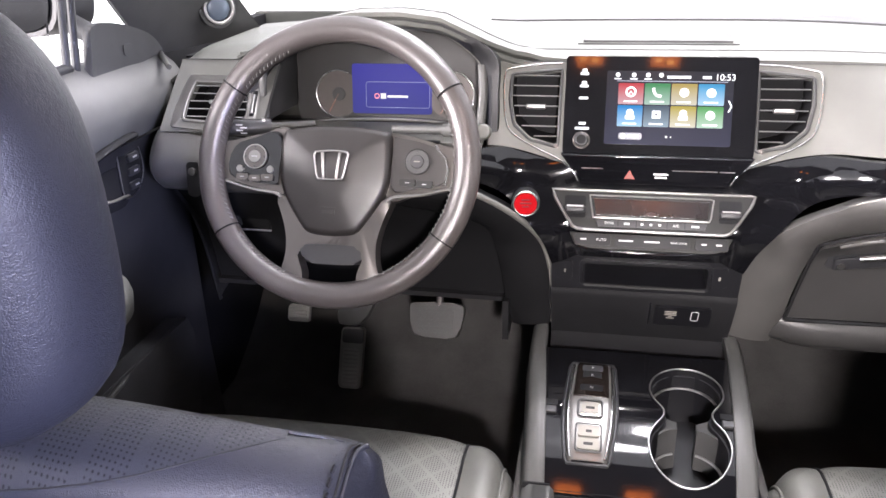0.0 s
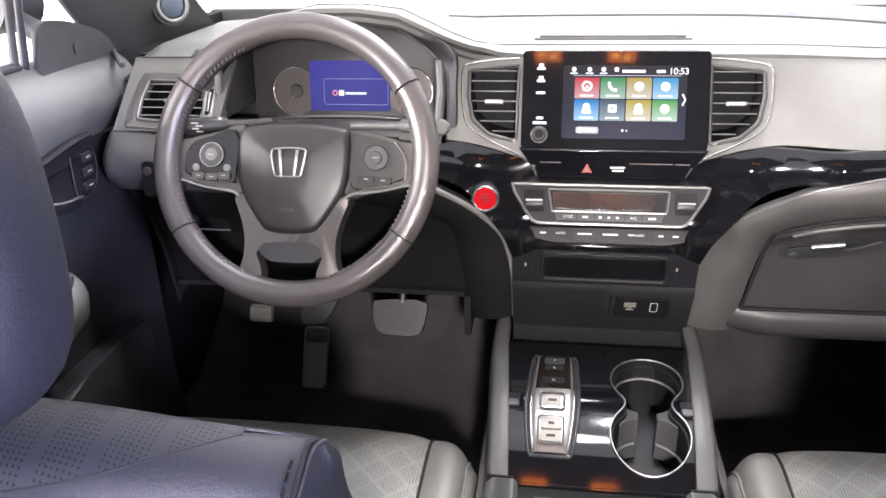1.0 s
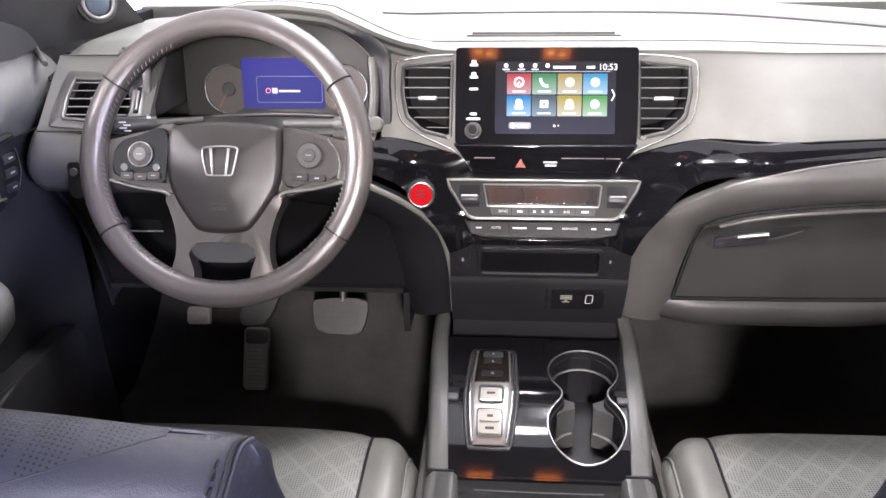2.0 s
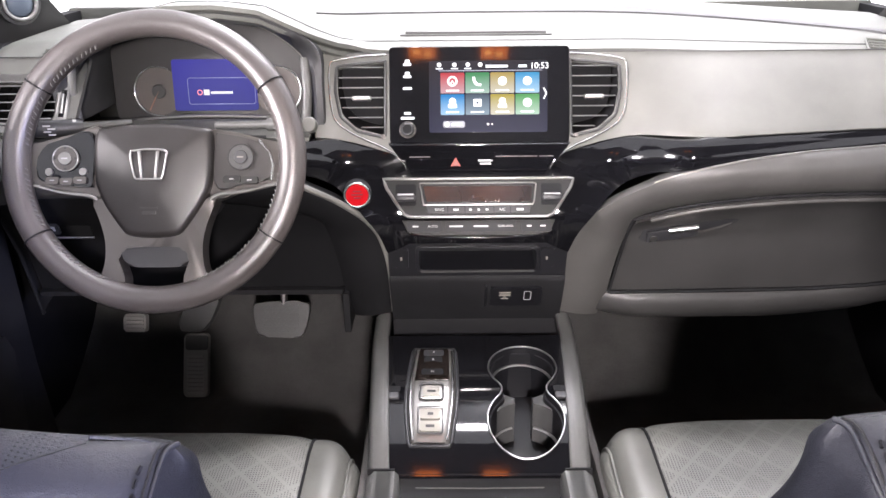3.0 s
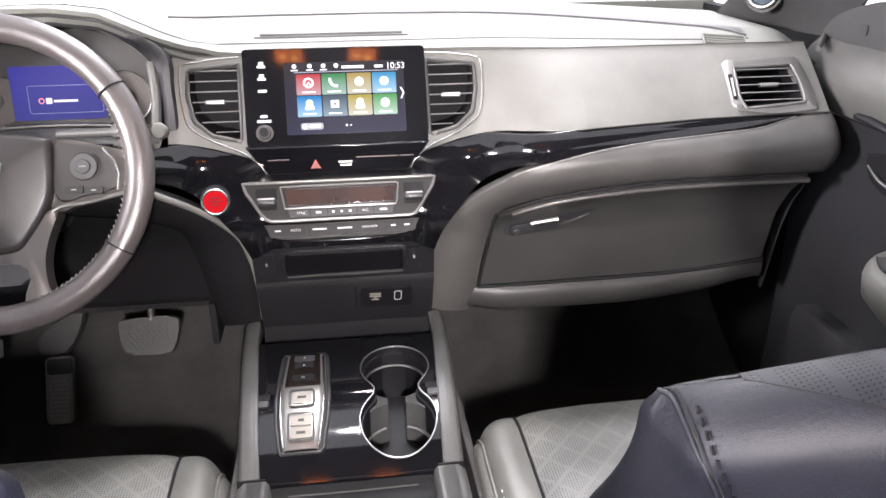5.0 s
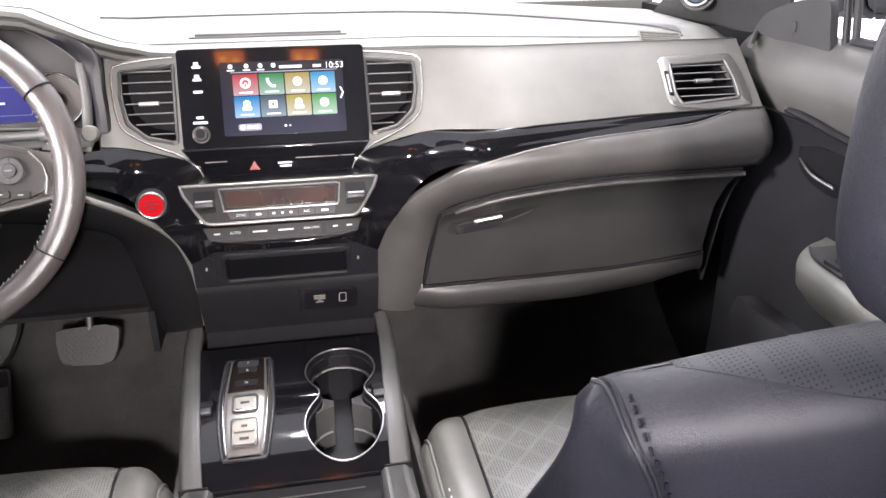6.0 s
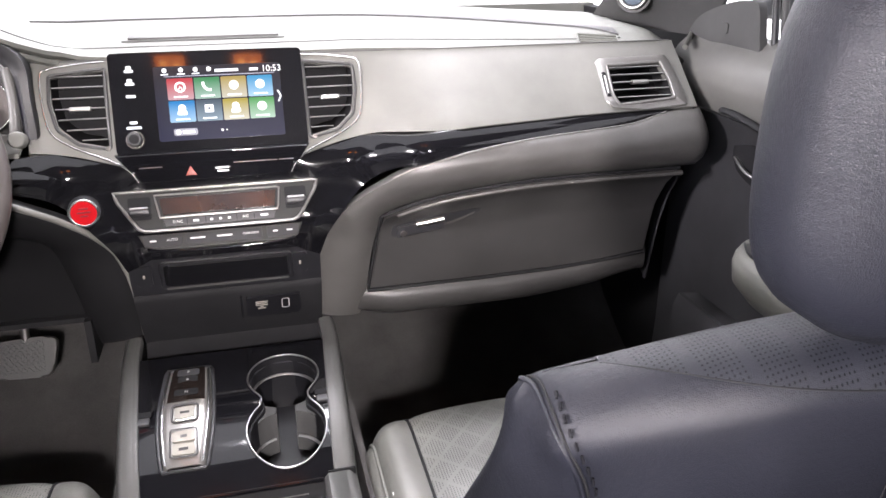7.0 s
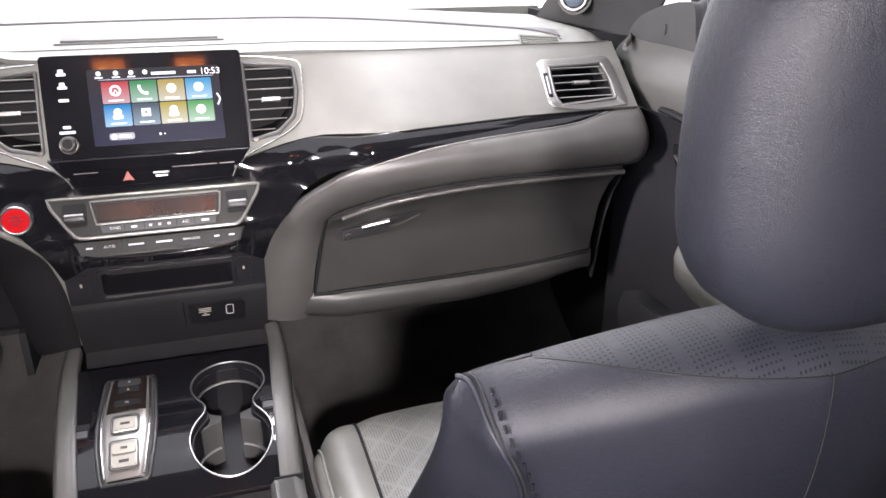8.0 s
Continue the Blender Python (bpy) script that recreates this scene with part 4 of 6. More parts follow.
for a0, a1 in ((116, 145), (150, 176), (183, 214), (218, 250), (290, 322), (326, 356), (4, 30)):
    for k in range(int((a1 - a0) / 2.4)):
        a = radians(a0 + 2.4 * k)
        r = R_RIM - 0.0150
        p = wpt(r * math.cos(a), r * math.sin(a), 0.0275)
        q = wpt((r - 0.003) * math.cos(a + 0.018), (r - 0.003) * math.sin(a + 0.018), 0.0235)
        part("stitch", tube([p, q], 0.0008, 5), THREAD_WHEEL, rim)


def wplate(name, outline, z0, z1, mat, label="", bevel=0.004, parent=None, n=60, smooth=True):
    o = smooth_outline(outline, n) if smooth else outline
    return part(name, prism(o, z1 - z0, WM @ pose(0, 0, z0), bevel, 3), mat, parent or wheel, label)


def dome(outline, z0, z1, crown, m):
    """A padded plate: the outline rises steeply, then crowns gently to its middle."""
    bm = bmesh.new()
    cx = sum(p[0] for p in outline) / len(outline)
    cy = sum(p[1] for p in outline) / len(outline)
    rows = [[m @ Vector((x, y, z0)) for x, y in outline]]
    for s, h in ((1.0, 0.55), (0.985, 0.82), (0.95, 0.95), (0.88, 1.0)):
        rows.append([m @ Vector((cx + (x - cx) * s, cy + (y - cy) * s, lerp(z0, z1, h))) for x, y in outline])
    for s in (0.7, 0.45, 0.2):
        rows.append([m @ Vector((cx + (x - cx) * s, cy + (y - cy) * s, z1 + crown * (1 - s / 0.88))) for x, y in outline])
    V = skin(bm, rows, True)
    bm.faces.new(V[-1])
    bm.faces.new(V[0][::-1])
    return bm


hub = smooth_outline([(-0.072, 0.042), (-0.035, 0.048), (0.0, 0.049), (0.035, 0.048), (0.072, 0.042), (0.0775, 0.025), (0.077, -0.02), (0.068, -0.05), (0.043, -0.088), (0.030, -0.098), (0.0, -0.101), (-0.030, -0.098), (-0.043, -0.088), (-0.068, -0.05), (-0.077, -0.02), (-0.0775, 0.025)], 80)
airbag = part("airbag_cover", dome(hub, -0.01, 0.028, 0.012, WM), AIRBAG, wheel, "grained dark grey airbag cover")
em = WM @ pose(-0.0005, -0.0065, 0.0375) @ Matrix.Scale(0.93, 4)
part("emblem_frame", tube([em @ Vector((x, y, 0)) for x, y in smooth_outline([(-0.0235, 0.0185), (0, 0.0205), (0.0235, 0.0185), (0.0245, 0.010), (0.019, -0.0165), (0.014, -0.020), (-0.014, -0.020), (-0.019, -0.0165), (-0.0245, 0.010)], 48)], 0.0014, 8, True), SATIN, airbag, "rounded chrome emblem frame")
for s in (-1, 1):
    part("emblem_bar", prism([(s * 0.0150, 0.018), (s * 0.0108, 0.018), (s * 0.0075, -0.019), (s * 0.0112, -0.019)][:: s], 0.003, em @ pose(0, 0, -0.0015), 0.001), SATIN, airbag, "upright chrome emblem bar")
for k in range(2):
    part("embossing", box((0.022 - 0.004 * k, 0.0045, 0.0008), WM @ pose(-0.002, -0.060 - 0.008 * k, 0.0325)), AIRBAG, airbag)

for s in (-1, 1):
    fx = (lambda pts: pts) if s > 0 else (lambda pts: [(-x, y) for x, y in pts][::-1])
    arm = wplate("spoke", fx([(0.070, 0.042), (0.105, 0.037), (0.150, 0.026), (0.172, 0.020), (0.172, -0.016), (0.150, -0.030), (0.110, -0.040), (0.070, -0.046)]), -0.004, 0.014, GUN, "gunmetal side spoke", 0.004)
    face = wplate("switch_panel", fx([(0.080, 0.036), (0.118, 0.029), (0.144, 0.019), (0.152, 0.0), (0.150, -0.023), (0.115, -0.031), (0.080, -0.034)]), 0.013, 0.020, PIANO if s < 0 else AIRBAG, "panel of thumb switches", 0.003, n=50)
    pad = part("ring_switch", disc(WM @ pose(s * 0.1135, 0.0035, 0.018), 0.0165, 0.006, 36, 0.0015), GUN if s < 0 else CHAR, face, "round four-way switch")
    part("switch_ring", ring(WM @ pose(s * 0.1135, 0.0035, 0.0235), 0.0162, 0.0009, 36), SATIN if s < 0 else BUTTON, pad)
    part("switch_core", disc(WM @ pose(s * 0.1135, 0.0035, 0.023), 0.0088, 0.003, 30, 0.001), SILVER if s < 0 else DARK, pad)
    part("switch_mark", box((0.008, 0.0016, 0.0006), WM @ pose(s * 0.1135, 0.0035, 0.0262)), INK if s < 0 else BUTTON_LT, pad)
    for k in range(4):
        a = k * math.pi / 2
        part("switch_mark", box((0.0026, 0.0026, 0.0005), WM @ pose(s * 0.1135 + 0.0135 * math.cos(a), 0.0035 + 0.0135 * math.sin(a), 0.0242)), DARK, pad)
    for k in range(3 if s < 0 else 2):
        w = 0.017 if s < 0 else 0.022
        x = s * 0.113 + (k - (1 if s < 0 else 0.5)) * (w + 0.001)
        key = part("key", prism(rounded(w, 0.009, 0.002), 0.005, WM @ pose(x, -0.026 + 0.0015 * abs(k - 1), 0.0185), 0.001), GUN if s < 0 else BUTTON, face)
        part("key_mark", box((0.006, 0.0012, 0.0005), WM @ pose(x, -0.026 + 0.0015 * abs(k - 1), 0.0237)), INK, key)
    if s < 0:
        for dx in (-0.022, 0.022):
            part("round_key", disc(WM @ pose(-0.1135 + dx, -0.0135, 0.018), 0.0052, 0.005, 20, 0.001), SILVER, face)
    else:
        part("panel_edge", tube([wpt(0.136, 0.026, 0.019), wpt(0.150, 0.010, 0.019), wpt(0.1545, -0.006, 0.019), wpt(0.152, -0.026, 0.019)], 0.0018, 6), CHROME, face)
    part("spoke_trim", tube(curve([wpt(s * 0.158, -0.030, 0.015), wpt(s * 0.12, -0.0395, 0.018), wpt(s * 0.085, -0.0445, 0.020), wpt(s * 0.074, -0.050, 0.018)], 16), 0.0034, 8, flat=0.8), SILVER, wheel, "satin bright line under the switches")
wplate("lower_bridge", [(-0.050, -0.100), (0.0, -0.1035), (0.050, -0.100), (0.048, -0.114), (0.040, -0.132), (0.030, -0.137), (0.0, -0.138), (-0.030, -0.137), (-0.040, -0.132), (-0.048, -0.114)], -0.004, 0.013, DARK, "black recessed plate between the lower spokes", 0.004)
half = [(0.0, -0.070), (0.05, -0.060), (0.076, -0.045), (0.080, -0.052), (0.074, -0.068), (0.067, -0.088), (0.063, -0.110), (0.064, -0.132), (0.069, -0.152), (0.066, -0.168), (0.050, -0.174), (0.040, -0.168), (0.038, -0.152), (0.043, -0.136), (0.047, -0.122), (0.041, -0.1135), (0.022, -0.1115), (0.0, -0.111)]
fork = half[:-1] + [(-x, y) for x, y in half[:0:-1]]
wplate("lower_spoke", fork[::-1], -0.006, 0.0205, GUN, "forked gunmetal lower spoke", 0.006, n=150)
part("column_shroud", sheet([[wpt(0.062 * math.cos(a) * k, 0.055 * math.sin(a) * k - 0.012, z) for a in [j * math.tau / 28 for j in range(29)]] for z, k in ((-0.012, 0.9), (-0.05, 1.0), (-0.11, 1.05), (-0.17, 1.0))], 0.003, (0, 0, -0.1)), DARK, wheel, "black steering column shroud")

stalk = thing("indicator_stalk", "black indicator stalk with a grey twist grip", "stalk", (-0.53, 1.0, 0.76))
part("arm", tube([(-0.49, 1.03, 0.762), (-0.53, 1.005, 0.764), (-0.56, 0.995, 0.766)], 0.0065, 10), GREYPL, stalk)
part("grip", tube(curve([(-0.545, 0.999, 0.765), (-0.572, 0.985, 0.767), (-0.600, 0.978, 0.768)], 8), 0.0115, 14), DARK, stalk, "black ribbed twist grip")
part("grip_ring", tube([(-0.553, 0.996, 0.7655), (-0.557, 0.994, 0.766)], 0.0122, 14), SATIN, stalk)
for k in range(4):
    part("grip_mark", box((0.010, 0.0006, 0.002), pose(-0.580 + 0.006 * (k % 2), 0.9695, 0.774 - 0.004 * k, -15)), INK, stalk)
stalk2 = thing("wiper_stalk", "short grey wiper stalk behind the wheel", "stalk", (-0.30, 1.0, 0.765))
part("arm", tube([(-0.37, 1.03, 0.758), (-0.30, 1.005, 0.765), (-0.252, 0.992, 0.770)], 0.006, 10), GREYPL, stalk2)
part("grip", tube([(-0.290, 1.001, 0.766), (-0.250, 0.990, 0.770)], 0.0095, 12), GREYPL, stalk2)

# ================= touch display =================
disp = thing("touch_display", "black glass touch display lit with coloured app tiles", "display", (0, 1.07, 0.72))
DM = plane_at((0.002, 1.0875, 0.785), (1, 0, 0), (0, 0.049, 0.129))  # z towards the cabin
part("housing", prism(rounded(0.262, 0.139, 0.004), 0.022, DM @ pose(0, 0, -0.020), 0.001), DARK, disp)
front = part("glass", prism(rounded(0.261, 0.138, 0.004), 0.003, DM @ pose(0, 0, 0.0025), 0.001), GLASSBLK, disp, "glossy black cover glass")
part("bottom_trim", tube([DM @ Vector((-0.128, -0.0695, 0.004)), DM @ Vector((0.130, -0.0695, 0.004))], 0.0012, 6), SATIN, disp, "thin bright lower edge")
LIT = DM @ pose(0, 0, 0.0056)
part("lit_area", prism(rounded(0.172, 0.1035, 0.003), 0.0003, LIT @ pose(0.013, -0.003, 0)), glow_fade("screen_dusk", (0.014, 0.017, 0.060), (0.006, 0.007, 0.018), 0.0, 0.10, 1.0), front, "dark blue lit screen")
TILES = [("tile_red", (0.56, 0.045, 0.06), (0.62, 0.42, 0.45)), ("tile_green", (0.03, 0.27, 0.09), (0.42, 0.60, 0.52)), ("tile_amber", (0.44, 0.34, 0.09), (0.66, 0.66, 0.55)), ("tile_blue", (0.03, 0.33, 0.62), (0.45, 0.72, 0.90)),
         ("tile_azure", (0.0, 0.24, 0.60), (0.42, 0.70, 0.92)), ("tile_slate", (0.06, 0.10, 0.14), (0.30, 0.42, 0.50)), ("tile_ochre", (0.46, 0.38, 0.06), (0.72, 0.72, 0.60)), ("tile_leaf", (0.08, 0.38, 0.10), (0.55, 0.76, 0.62))]
WHITE_UI = glow("ui_white", (0.94, 0.98, 1.0), 1.0)
SOFT_UI = glow("ui_soft", (0.75, 0.82, 0.9), 0.9)
for i, (nm, top, low) in enumerate(TILES):
    c, r = i % 4, i // 4
    x, y = -0.0390 + 0.0363 * c, 0.0167 - 0.0312 * r
    zc = (LIT @ Vector((x, y, 0))).z - 0.72
    tile = part("app_tile", prism(rounded(0.0346, 0.0296, 0.0015), 0.0003, LIT @ pose(x, y, 0.0004)), glow_fade(nm, low, top, zc - 0.016, zc + 0.012, 1.0), front, "lit app tile with a white symbol")
    part("caption_bar", box((0.019, 0.0020, 0.0002), LIT @ pose(x, y - 0.0108, 0.0009)), WHITE_UI, tile)
    im = LIT @ pose(x, y + 0.0025, 0.0008)
    if i == 0:
        part("symbol", ring(im, 0.0062, 0.0014, 24), WHITE_UI, tile)
        part("symbol", tube([im @ Vector((-0.003, -0.004, 0)), im @ Vector((0, 0.001, 0)), im @ Vector((0.003, -0.004, 0))], 0.0009, 6), WHITE_UI, tile)
    elif i == 1:
        part("symbol", tube(curve([im @ Vector((-0.0055, 0.006, 0)), im @ Vector((-0.0045, 0.0005, 0)), im @ Vector((-0.0005, -0.0045, 0)), im @ Vector((0.0055, -0.0055, 0))], 12), 0.0019, 8, flat=0.3), WHITE_UI, tile)
    elif i == 5:
        part("symbol", prism(rounded(0.012, 0.011, 0.001), 0.0003, im), SOFT_UI, tile)
        part("symbol", box((0.003, 0.003, 0.0004), im @ pose(0, 0, 0.0005)), glow("ui_dark", (0.06, 0.1, 0.15), 0.5), tile)
    elif i in (4, 6):
        part("symbol", disc(im @ pose(0, 0.002, 0), 0.0052, 0.0003, 22), WHITE_UI, tile)
        part("symbol", prism(rounded(0.013, 0.006, 0.002), 0.0003, im @ pose(0, -0.0045, 0.0001)), WHITE_UI, tile)
    else:
        part("symbol", disc(im, 0.0064, 0.0003, 24), WHITE_UI, tile)
part("clock_text", text_bm("10:53", 0.0125, LIT @ pose(0.0875, 0.0405, 0.0006)), WHITE_UI, front, "white clock digits 10:53")
for x in (-0.058, -0.036, -0.0165, 0.0015):
    ic = part("status_symbol", disc(LIT @ pose(x, 0.043, 0.0006), 0.0032, 0.0003, 16), WHITE_UI, front)
    if x != 0.0015:
        part("caption_bar", box((0.010, 0.0018, 0.0002), LIT @ pose(x, 0.0375, 0.0006)), SOFT_UI, ic)
for x, w in ((0.0255, 0.032), (0.063, 0.012)):
    part("caption_bar", box((w, 0.0040, 0.0002), LIT @ pose(x, 0.0405, 0.0006)), SOFT_UI, front)
part("status_line", box((0.150, 0.0012, 0.0002), LIT @ pose(0.016, 0.0345, 0.0005)), glow("line_soft", (0.3, 0.33, 0.42), 0.7), front)
part("home_key", prism(rounded(0.032, 0.0095, 0.003), 0.0003, LIT @ pose(-0.037, -0.043, 0.0005)), glow("key_dim", (0.30, 0.32, 0.38), 0.7), front)
part("caption_bar", box((0.016, 0.004, 0.0002), LIT @ pose(-0.033, -0.043, 0.0010)), WHITE_UI, front)
part("symbol", disc(LIT @ pose(-0.047, -0.043, 0.0010), 0.0036, 0.0002, 16), WHITE_UI, front)
for x, r in ((0.0125, 0.0017), (0.0185, 0.0010)):
    part("page_dot", disc(LIT @ pose(x, -0.043, 0.0006), r, 0.0003, 12), WHITE_UI, front)
for a, b in (((0.0935, 0.009), (0.0975, 0.001)), ((0.0975, 0.001), (0.0935, -0.007))):
    part("arrow_stroke", tube([LIT @ Vector((*a, 0.0006)), LIT @ Vector((*b, 0.0006))], 0.0011, 6), WHITE_UI, front)
for y, w in ((0.044, 0.012), (0.0265, 0.012), (0.0095, 0.013), (-0.0265, 0.010), (-0.0335, 0.020)):
    part("side_symbol", prism(rounded(w, 0.0038, 0.0012), 0.0003, LIT @ pose(-0.1045, y, 0.0004)), WHITE_UI if w < 0.02 else SOFT_UI, front)
    if y > 0.02:
        part("side_symbol", prism(rounded(0.007, 0.005, 0.0012), 0.0003, LIT @ pose(-0.1045, y + 0.0045, 0.0004)), WHITE_UI, front)
knob = part("volume_knob", disc(LIT @ pose(-0.1045, -0.0505, 0.0), 0.0098, 0.013, 32, 0.0025), DARK, front, "black knurled volume knob")
part("knob_ring", ring(LIT @ pose(-0.1045, -0.0505, 0.0015), 0.0108, 0.0016, 32), GUN, knob)
part("knob_cap", disc(LIT @ pose(-0.1045, -0.0505, 0.013), 0.0065, 0.0006, 24), DARKER, knob)
for x in (-0.1405, 0.1405):
    part("corner_stud", disc(DM @ pose(x, -0.060, 0.004), 0.0034, 0.003, 16, 0.001), GUN, disp, "small bright corner stud")

# hazard strip
haz = thing("hazard_strip", "glossy black strip with a red triangle switch", "switch strip", (0, 1.045, 0.69))
HM = plane_at((0, 1.0495, 0.697), (1, 0, 0), (0, 0.07, 0.997))
strip = part("strip", prism([(-0.112, 0.011), (0.112, 0.011), (0.100, -0.013), (-0.098, -0.013)][::-1], 0.010, HM, 0.002), PIANO, haz)
tri = HM @ pose(-0.033, 0.0, 0.0105)
part("hazard_triangle", tube([tri @ Vector(p) for p in ((-0.0065, -0.005, 0), (0.0065, -0.005, 0), (0, 0.0065, 0))], 0.0012, 6, True), glow("hazard_red", (0.9, 0.22, 0.18), 0.55), strip, "red outlined warning triangle")
part("hazard_fill", prism([(-0.0055, -0.0045), (0.0055, -0.0045), (0, 0.0055)], 0.0003, tri), glow("hazard_soft", (0.75, 0.3, 0.26), 0.35), strip)
for k in range(2):
    part("caption_bar", box((0.021 - 0.005 * k, 0.0028, 0.0004), HM @ pose(0.010, 0.0025 - 0.0045 * k, 0.0102)), INK, strip)
# short satin strokes drawn as glints along the strip's upper edge
for x, w in ((-0.085, 0.030), (0.055, 0.060), (0.098, 0.02)):
    part("strip_highlight_edge", tube([HM @ Vector((x - w / 2, 0.0085, 0.0102)), HM @ Vector((x + w / 2, 0.0085, 0.0102))], 0.0007, 6), SATIN, strip)
part("warning_pane", prism(rounded(0.040, 0.014, 0.002), 0.0006, HM @ pose(0.038, 0.0, 0.0098)), GLASSBLK, strip)

foot = [(-0.131, 0.0), (0.131, 0.0), (0.113, -0.024), (-0.113, -0.024)]
part("display_foot", prism(foot[::-1], 0.012, plane_at((0.001, 1.0525, 0.7245), (1, 0, 0), (0, 0.03, 1)), 0.002), PIANO, haz, "gloss black foot below the display")
# start button
start = thing("start_button", "round red lit start button in a chrome ring", "button", (-0.178, 1.04, 0.63))
SM = plane_at((-0.1775, 1.030, 0.6535), (1, 0.10, 0), (0, 0.06, 0.998))
part("bezel", disc(SM @ pose(0, 0, -0.012), 0.0205, 0.016, 40, 0.002), DARK, start)
part("chrome_ring", ring(SM @ pose(0, 0, 0.005), 0.0178, 0.0020, 44), CHROME, start)
cap = part("cap", disc(SM, 0.0162, 0.0065, 40, 0.003), glow("start_cap", (1.0, 0.010, 0.020), 0.27, 0.22, 0.4), start, "translucent red cap")
for k, w in enumerate((0.012, 0.017, 0.010)):
    part("caption_bar", box((w, 0.0024, 0.0004), SM @ pose(0, 0.006 - 0.005 * k, 0.0073)), glow("start_print", (0.30, 0.0, 0.008), 0.35), cap)

# ================= climate panel =================
clim = thing("climate_panel", "grey climate control panel with rocker switches", "control panel", (0, 1.03, 0.60))
CM = plane_at((0.0, 1.0285, 0.641), (1, 0, 0), (0, 0.030, 0.046))
TOPW, BOTW = 0.139, 0.106
up_o = [(-TOPW, 0.033), (TOPW, 0.033), (TOPW - 0.004, 0.020), (BOTW + 0.003, -0.020), (BOTW - 0.006, -0.0245), (-BOTW + 0.006, -0.0245), (-BOTW - 0.003, -0.020), (-TOPW + 0.004, 0.020)]
plate = part("face_plate", prism(up_o[::-1], 0.008, CM, 0.002), BUTTON, clim, "satin grey upper plate")
part("plate_frame", tube([CM @ Vector((x, y, 0.008)) for x, y in resample(up_o, 80)], 0.0023, 8, True), SILVER, clim, "silver frame round the upper plate")
part("readout", prism([(-0.081, 0.022), (0.079, 0.022), (0.076, -0.003), (-0.076, -0.003)][::-1], 0.0095, CM, 0.001), plastic("readout_glass", (0.018, 0.016, 0.017), 0.21, 900, 0.02, spec=0.6), clim, "smoky blank readout window")
part("readout_frame", tube([CM @ Vector((x, y, 0.0092)) for x, y in resample([(-0.086, 0.026), (0.084, 0.026), (0.080, -0.0065), (-0.080, -0.0065)], 60)], 0.0013, 6, True), SILVER, clim)
for x in (-0.106, 0.106):
    well = part("rocker_well", prism(rounded(0.030, 0.032, 0.003), 0.0086, CM @ pose(x, 0.0085, 0)), DARKER, clim)
    part("rocker", box((0.028, 0.011, 0.012), CM @ pose(x, 0.004, 0.011, 10), 0.003), DARK, clim, "black temperature rocker with a bright top")
    part("rocker_edge", tube([CM @ Vector((x - 0.0115, 0.0072, 0.0165)), CM @ Vector((x + 0.0115, 0.0072, 0.0165))], 0.0024, 8, flat=0.7), SATIN, clim)
row = part("key_strip", prism([(-0.076, -0.0085), (0.076, -0.0085), (0.073, -0.0195), (-0.073, -0.0195)][::-1], 0.0095, CM, 0.001), DARK, clim, "black strip of keys")
for x, word, w in ((-0.057, "SYNC", 0), (-0.033, "", 0.009), (-0.012, "", 0.0045), (0.0, "", 0.004), (0.012, "", 0.0045), (0.034, "A/C", 0), (0.060, "", 0.012)):
    mk = CM @ pose(x, -0.014, 0.0097)
    part("key_text" if word else "key_mark", text_bm(word, 0.0054, mk) if word else box((w * 0.85, 0.0030, 0.0004), mk), INK, row)
for x in (-0.045, -0.020, 0.022, 0.046):
    part("key_gap", box((0.0008, 0.010, 0.0004), CM @ pose(x, -0.014, 0.0096)), DARKER, row)
LM = plane_at((0.0, 1.0135, 0.6055), (1, 0, 0), (0, 0.029, 0.046))
lowp = part("lower_plate", prism([(-0.112, 0.0115), (0.112, 0.0115), (0.104, -0.006), (0.088, -0.0125), (-0.088, -0.0125), (-0.104, -0.006)][::-1], 0.008, LM, 0.002), BUTTON, clim, "grey lower key plate")
for x, w, items in ((-0.079, 0.050, (("", -0.013, 0.013), ("AUTO", 0.012, 0))), (0.003, 0.102, (("", -0.036, 0.030), ("", 0.0, 0.032), ("REAR LOCK", 0.036, 0))), (0.083, 0.044, (("", -0.010, 0.010), ("", 0.010, 0.012)))):
    key = part("key_bar", prism(rounded(w, 0.0165, 0.003), 0.004, LM @ pose(x, 0.0005, 0.0075), 0.0012), BAYBLK, lowp, "framed key bar")
    part("key_bar_line", tube([LM @ Vector((x + u, 0.0005 + v, 0.0112)) for u, v in rounded(w, 0.0165, 0.003)], 0.0005, 6, True), BUTTON, key)
    for word, dx, ww in items:
        mk = LM @ pose(x + dx, 0.0005, 0.0117)
        part("key_text" if word else "caption_bar", text_bm(word, 0.0052 if len(word) < 6 else 0.0042, mk) if word else box((ww * 0.66, 0.0022, 0.0004), mk), INK, key)
part("panel_foot", tube(curve([LM @ Vector((x, y, 0.006)) for x, y in ((-0.100, -0.010), (-0.06, -0.0145), (0, -0.016), (0.06, -0.0145), (0.100, -0.010))], 20), 0.0022, 8), PIANO, clim)

# ================= centre console =================
cons = thing("centre_console", "grey-railed centre console with a piano-black top", "console", (0, 0.85, FLOOR_Z))


CON_Y = [1.1 - 0.005 * k for k in range(150)]
CON_Z = [0.418]
for y_ in CON_Y[1:]:
    lean = 5 + 9 * sstep(0.93, 0.87, y_) + 19 * sstep(0.87, 0.79, y_)
    CON_Z.append(CON_Z[-1] - 0.005 * math.tan(radians(lean)))


def con_z(y):
    """The console top: nearly level ahead, rolling down towards the rear."""
    return float(np.interp(y, CON_Y[::-1], CON_Z[::-1]))


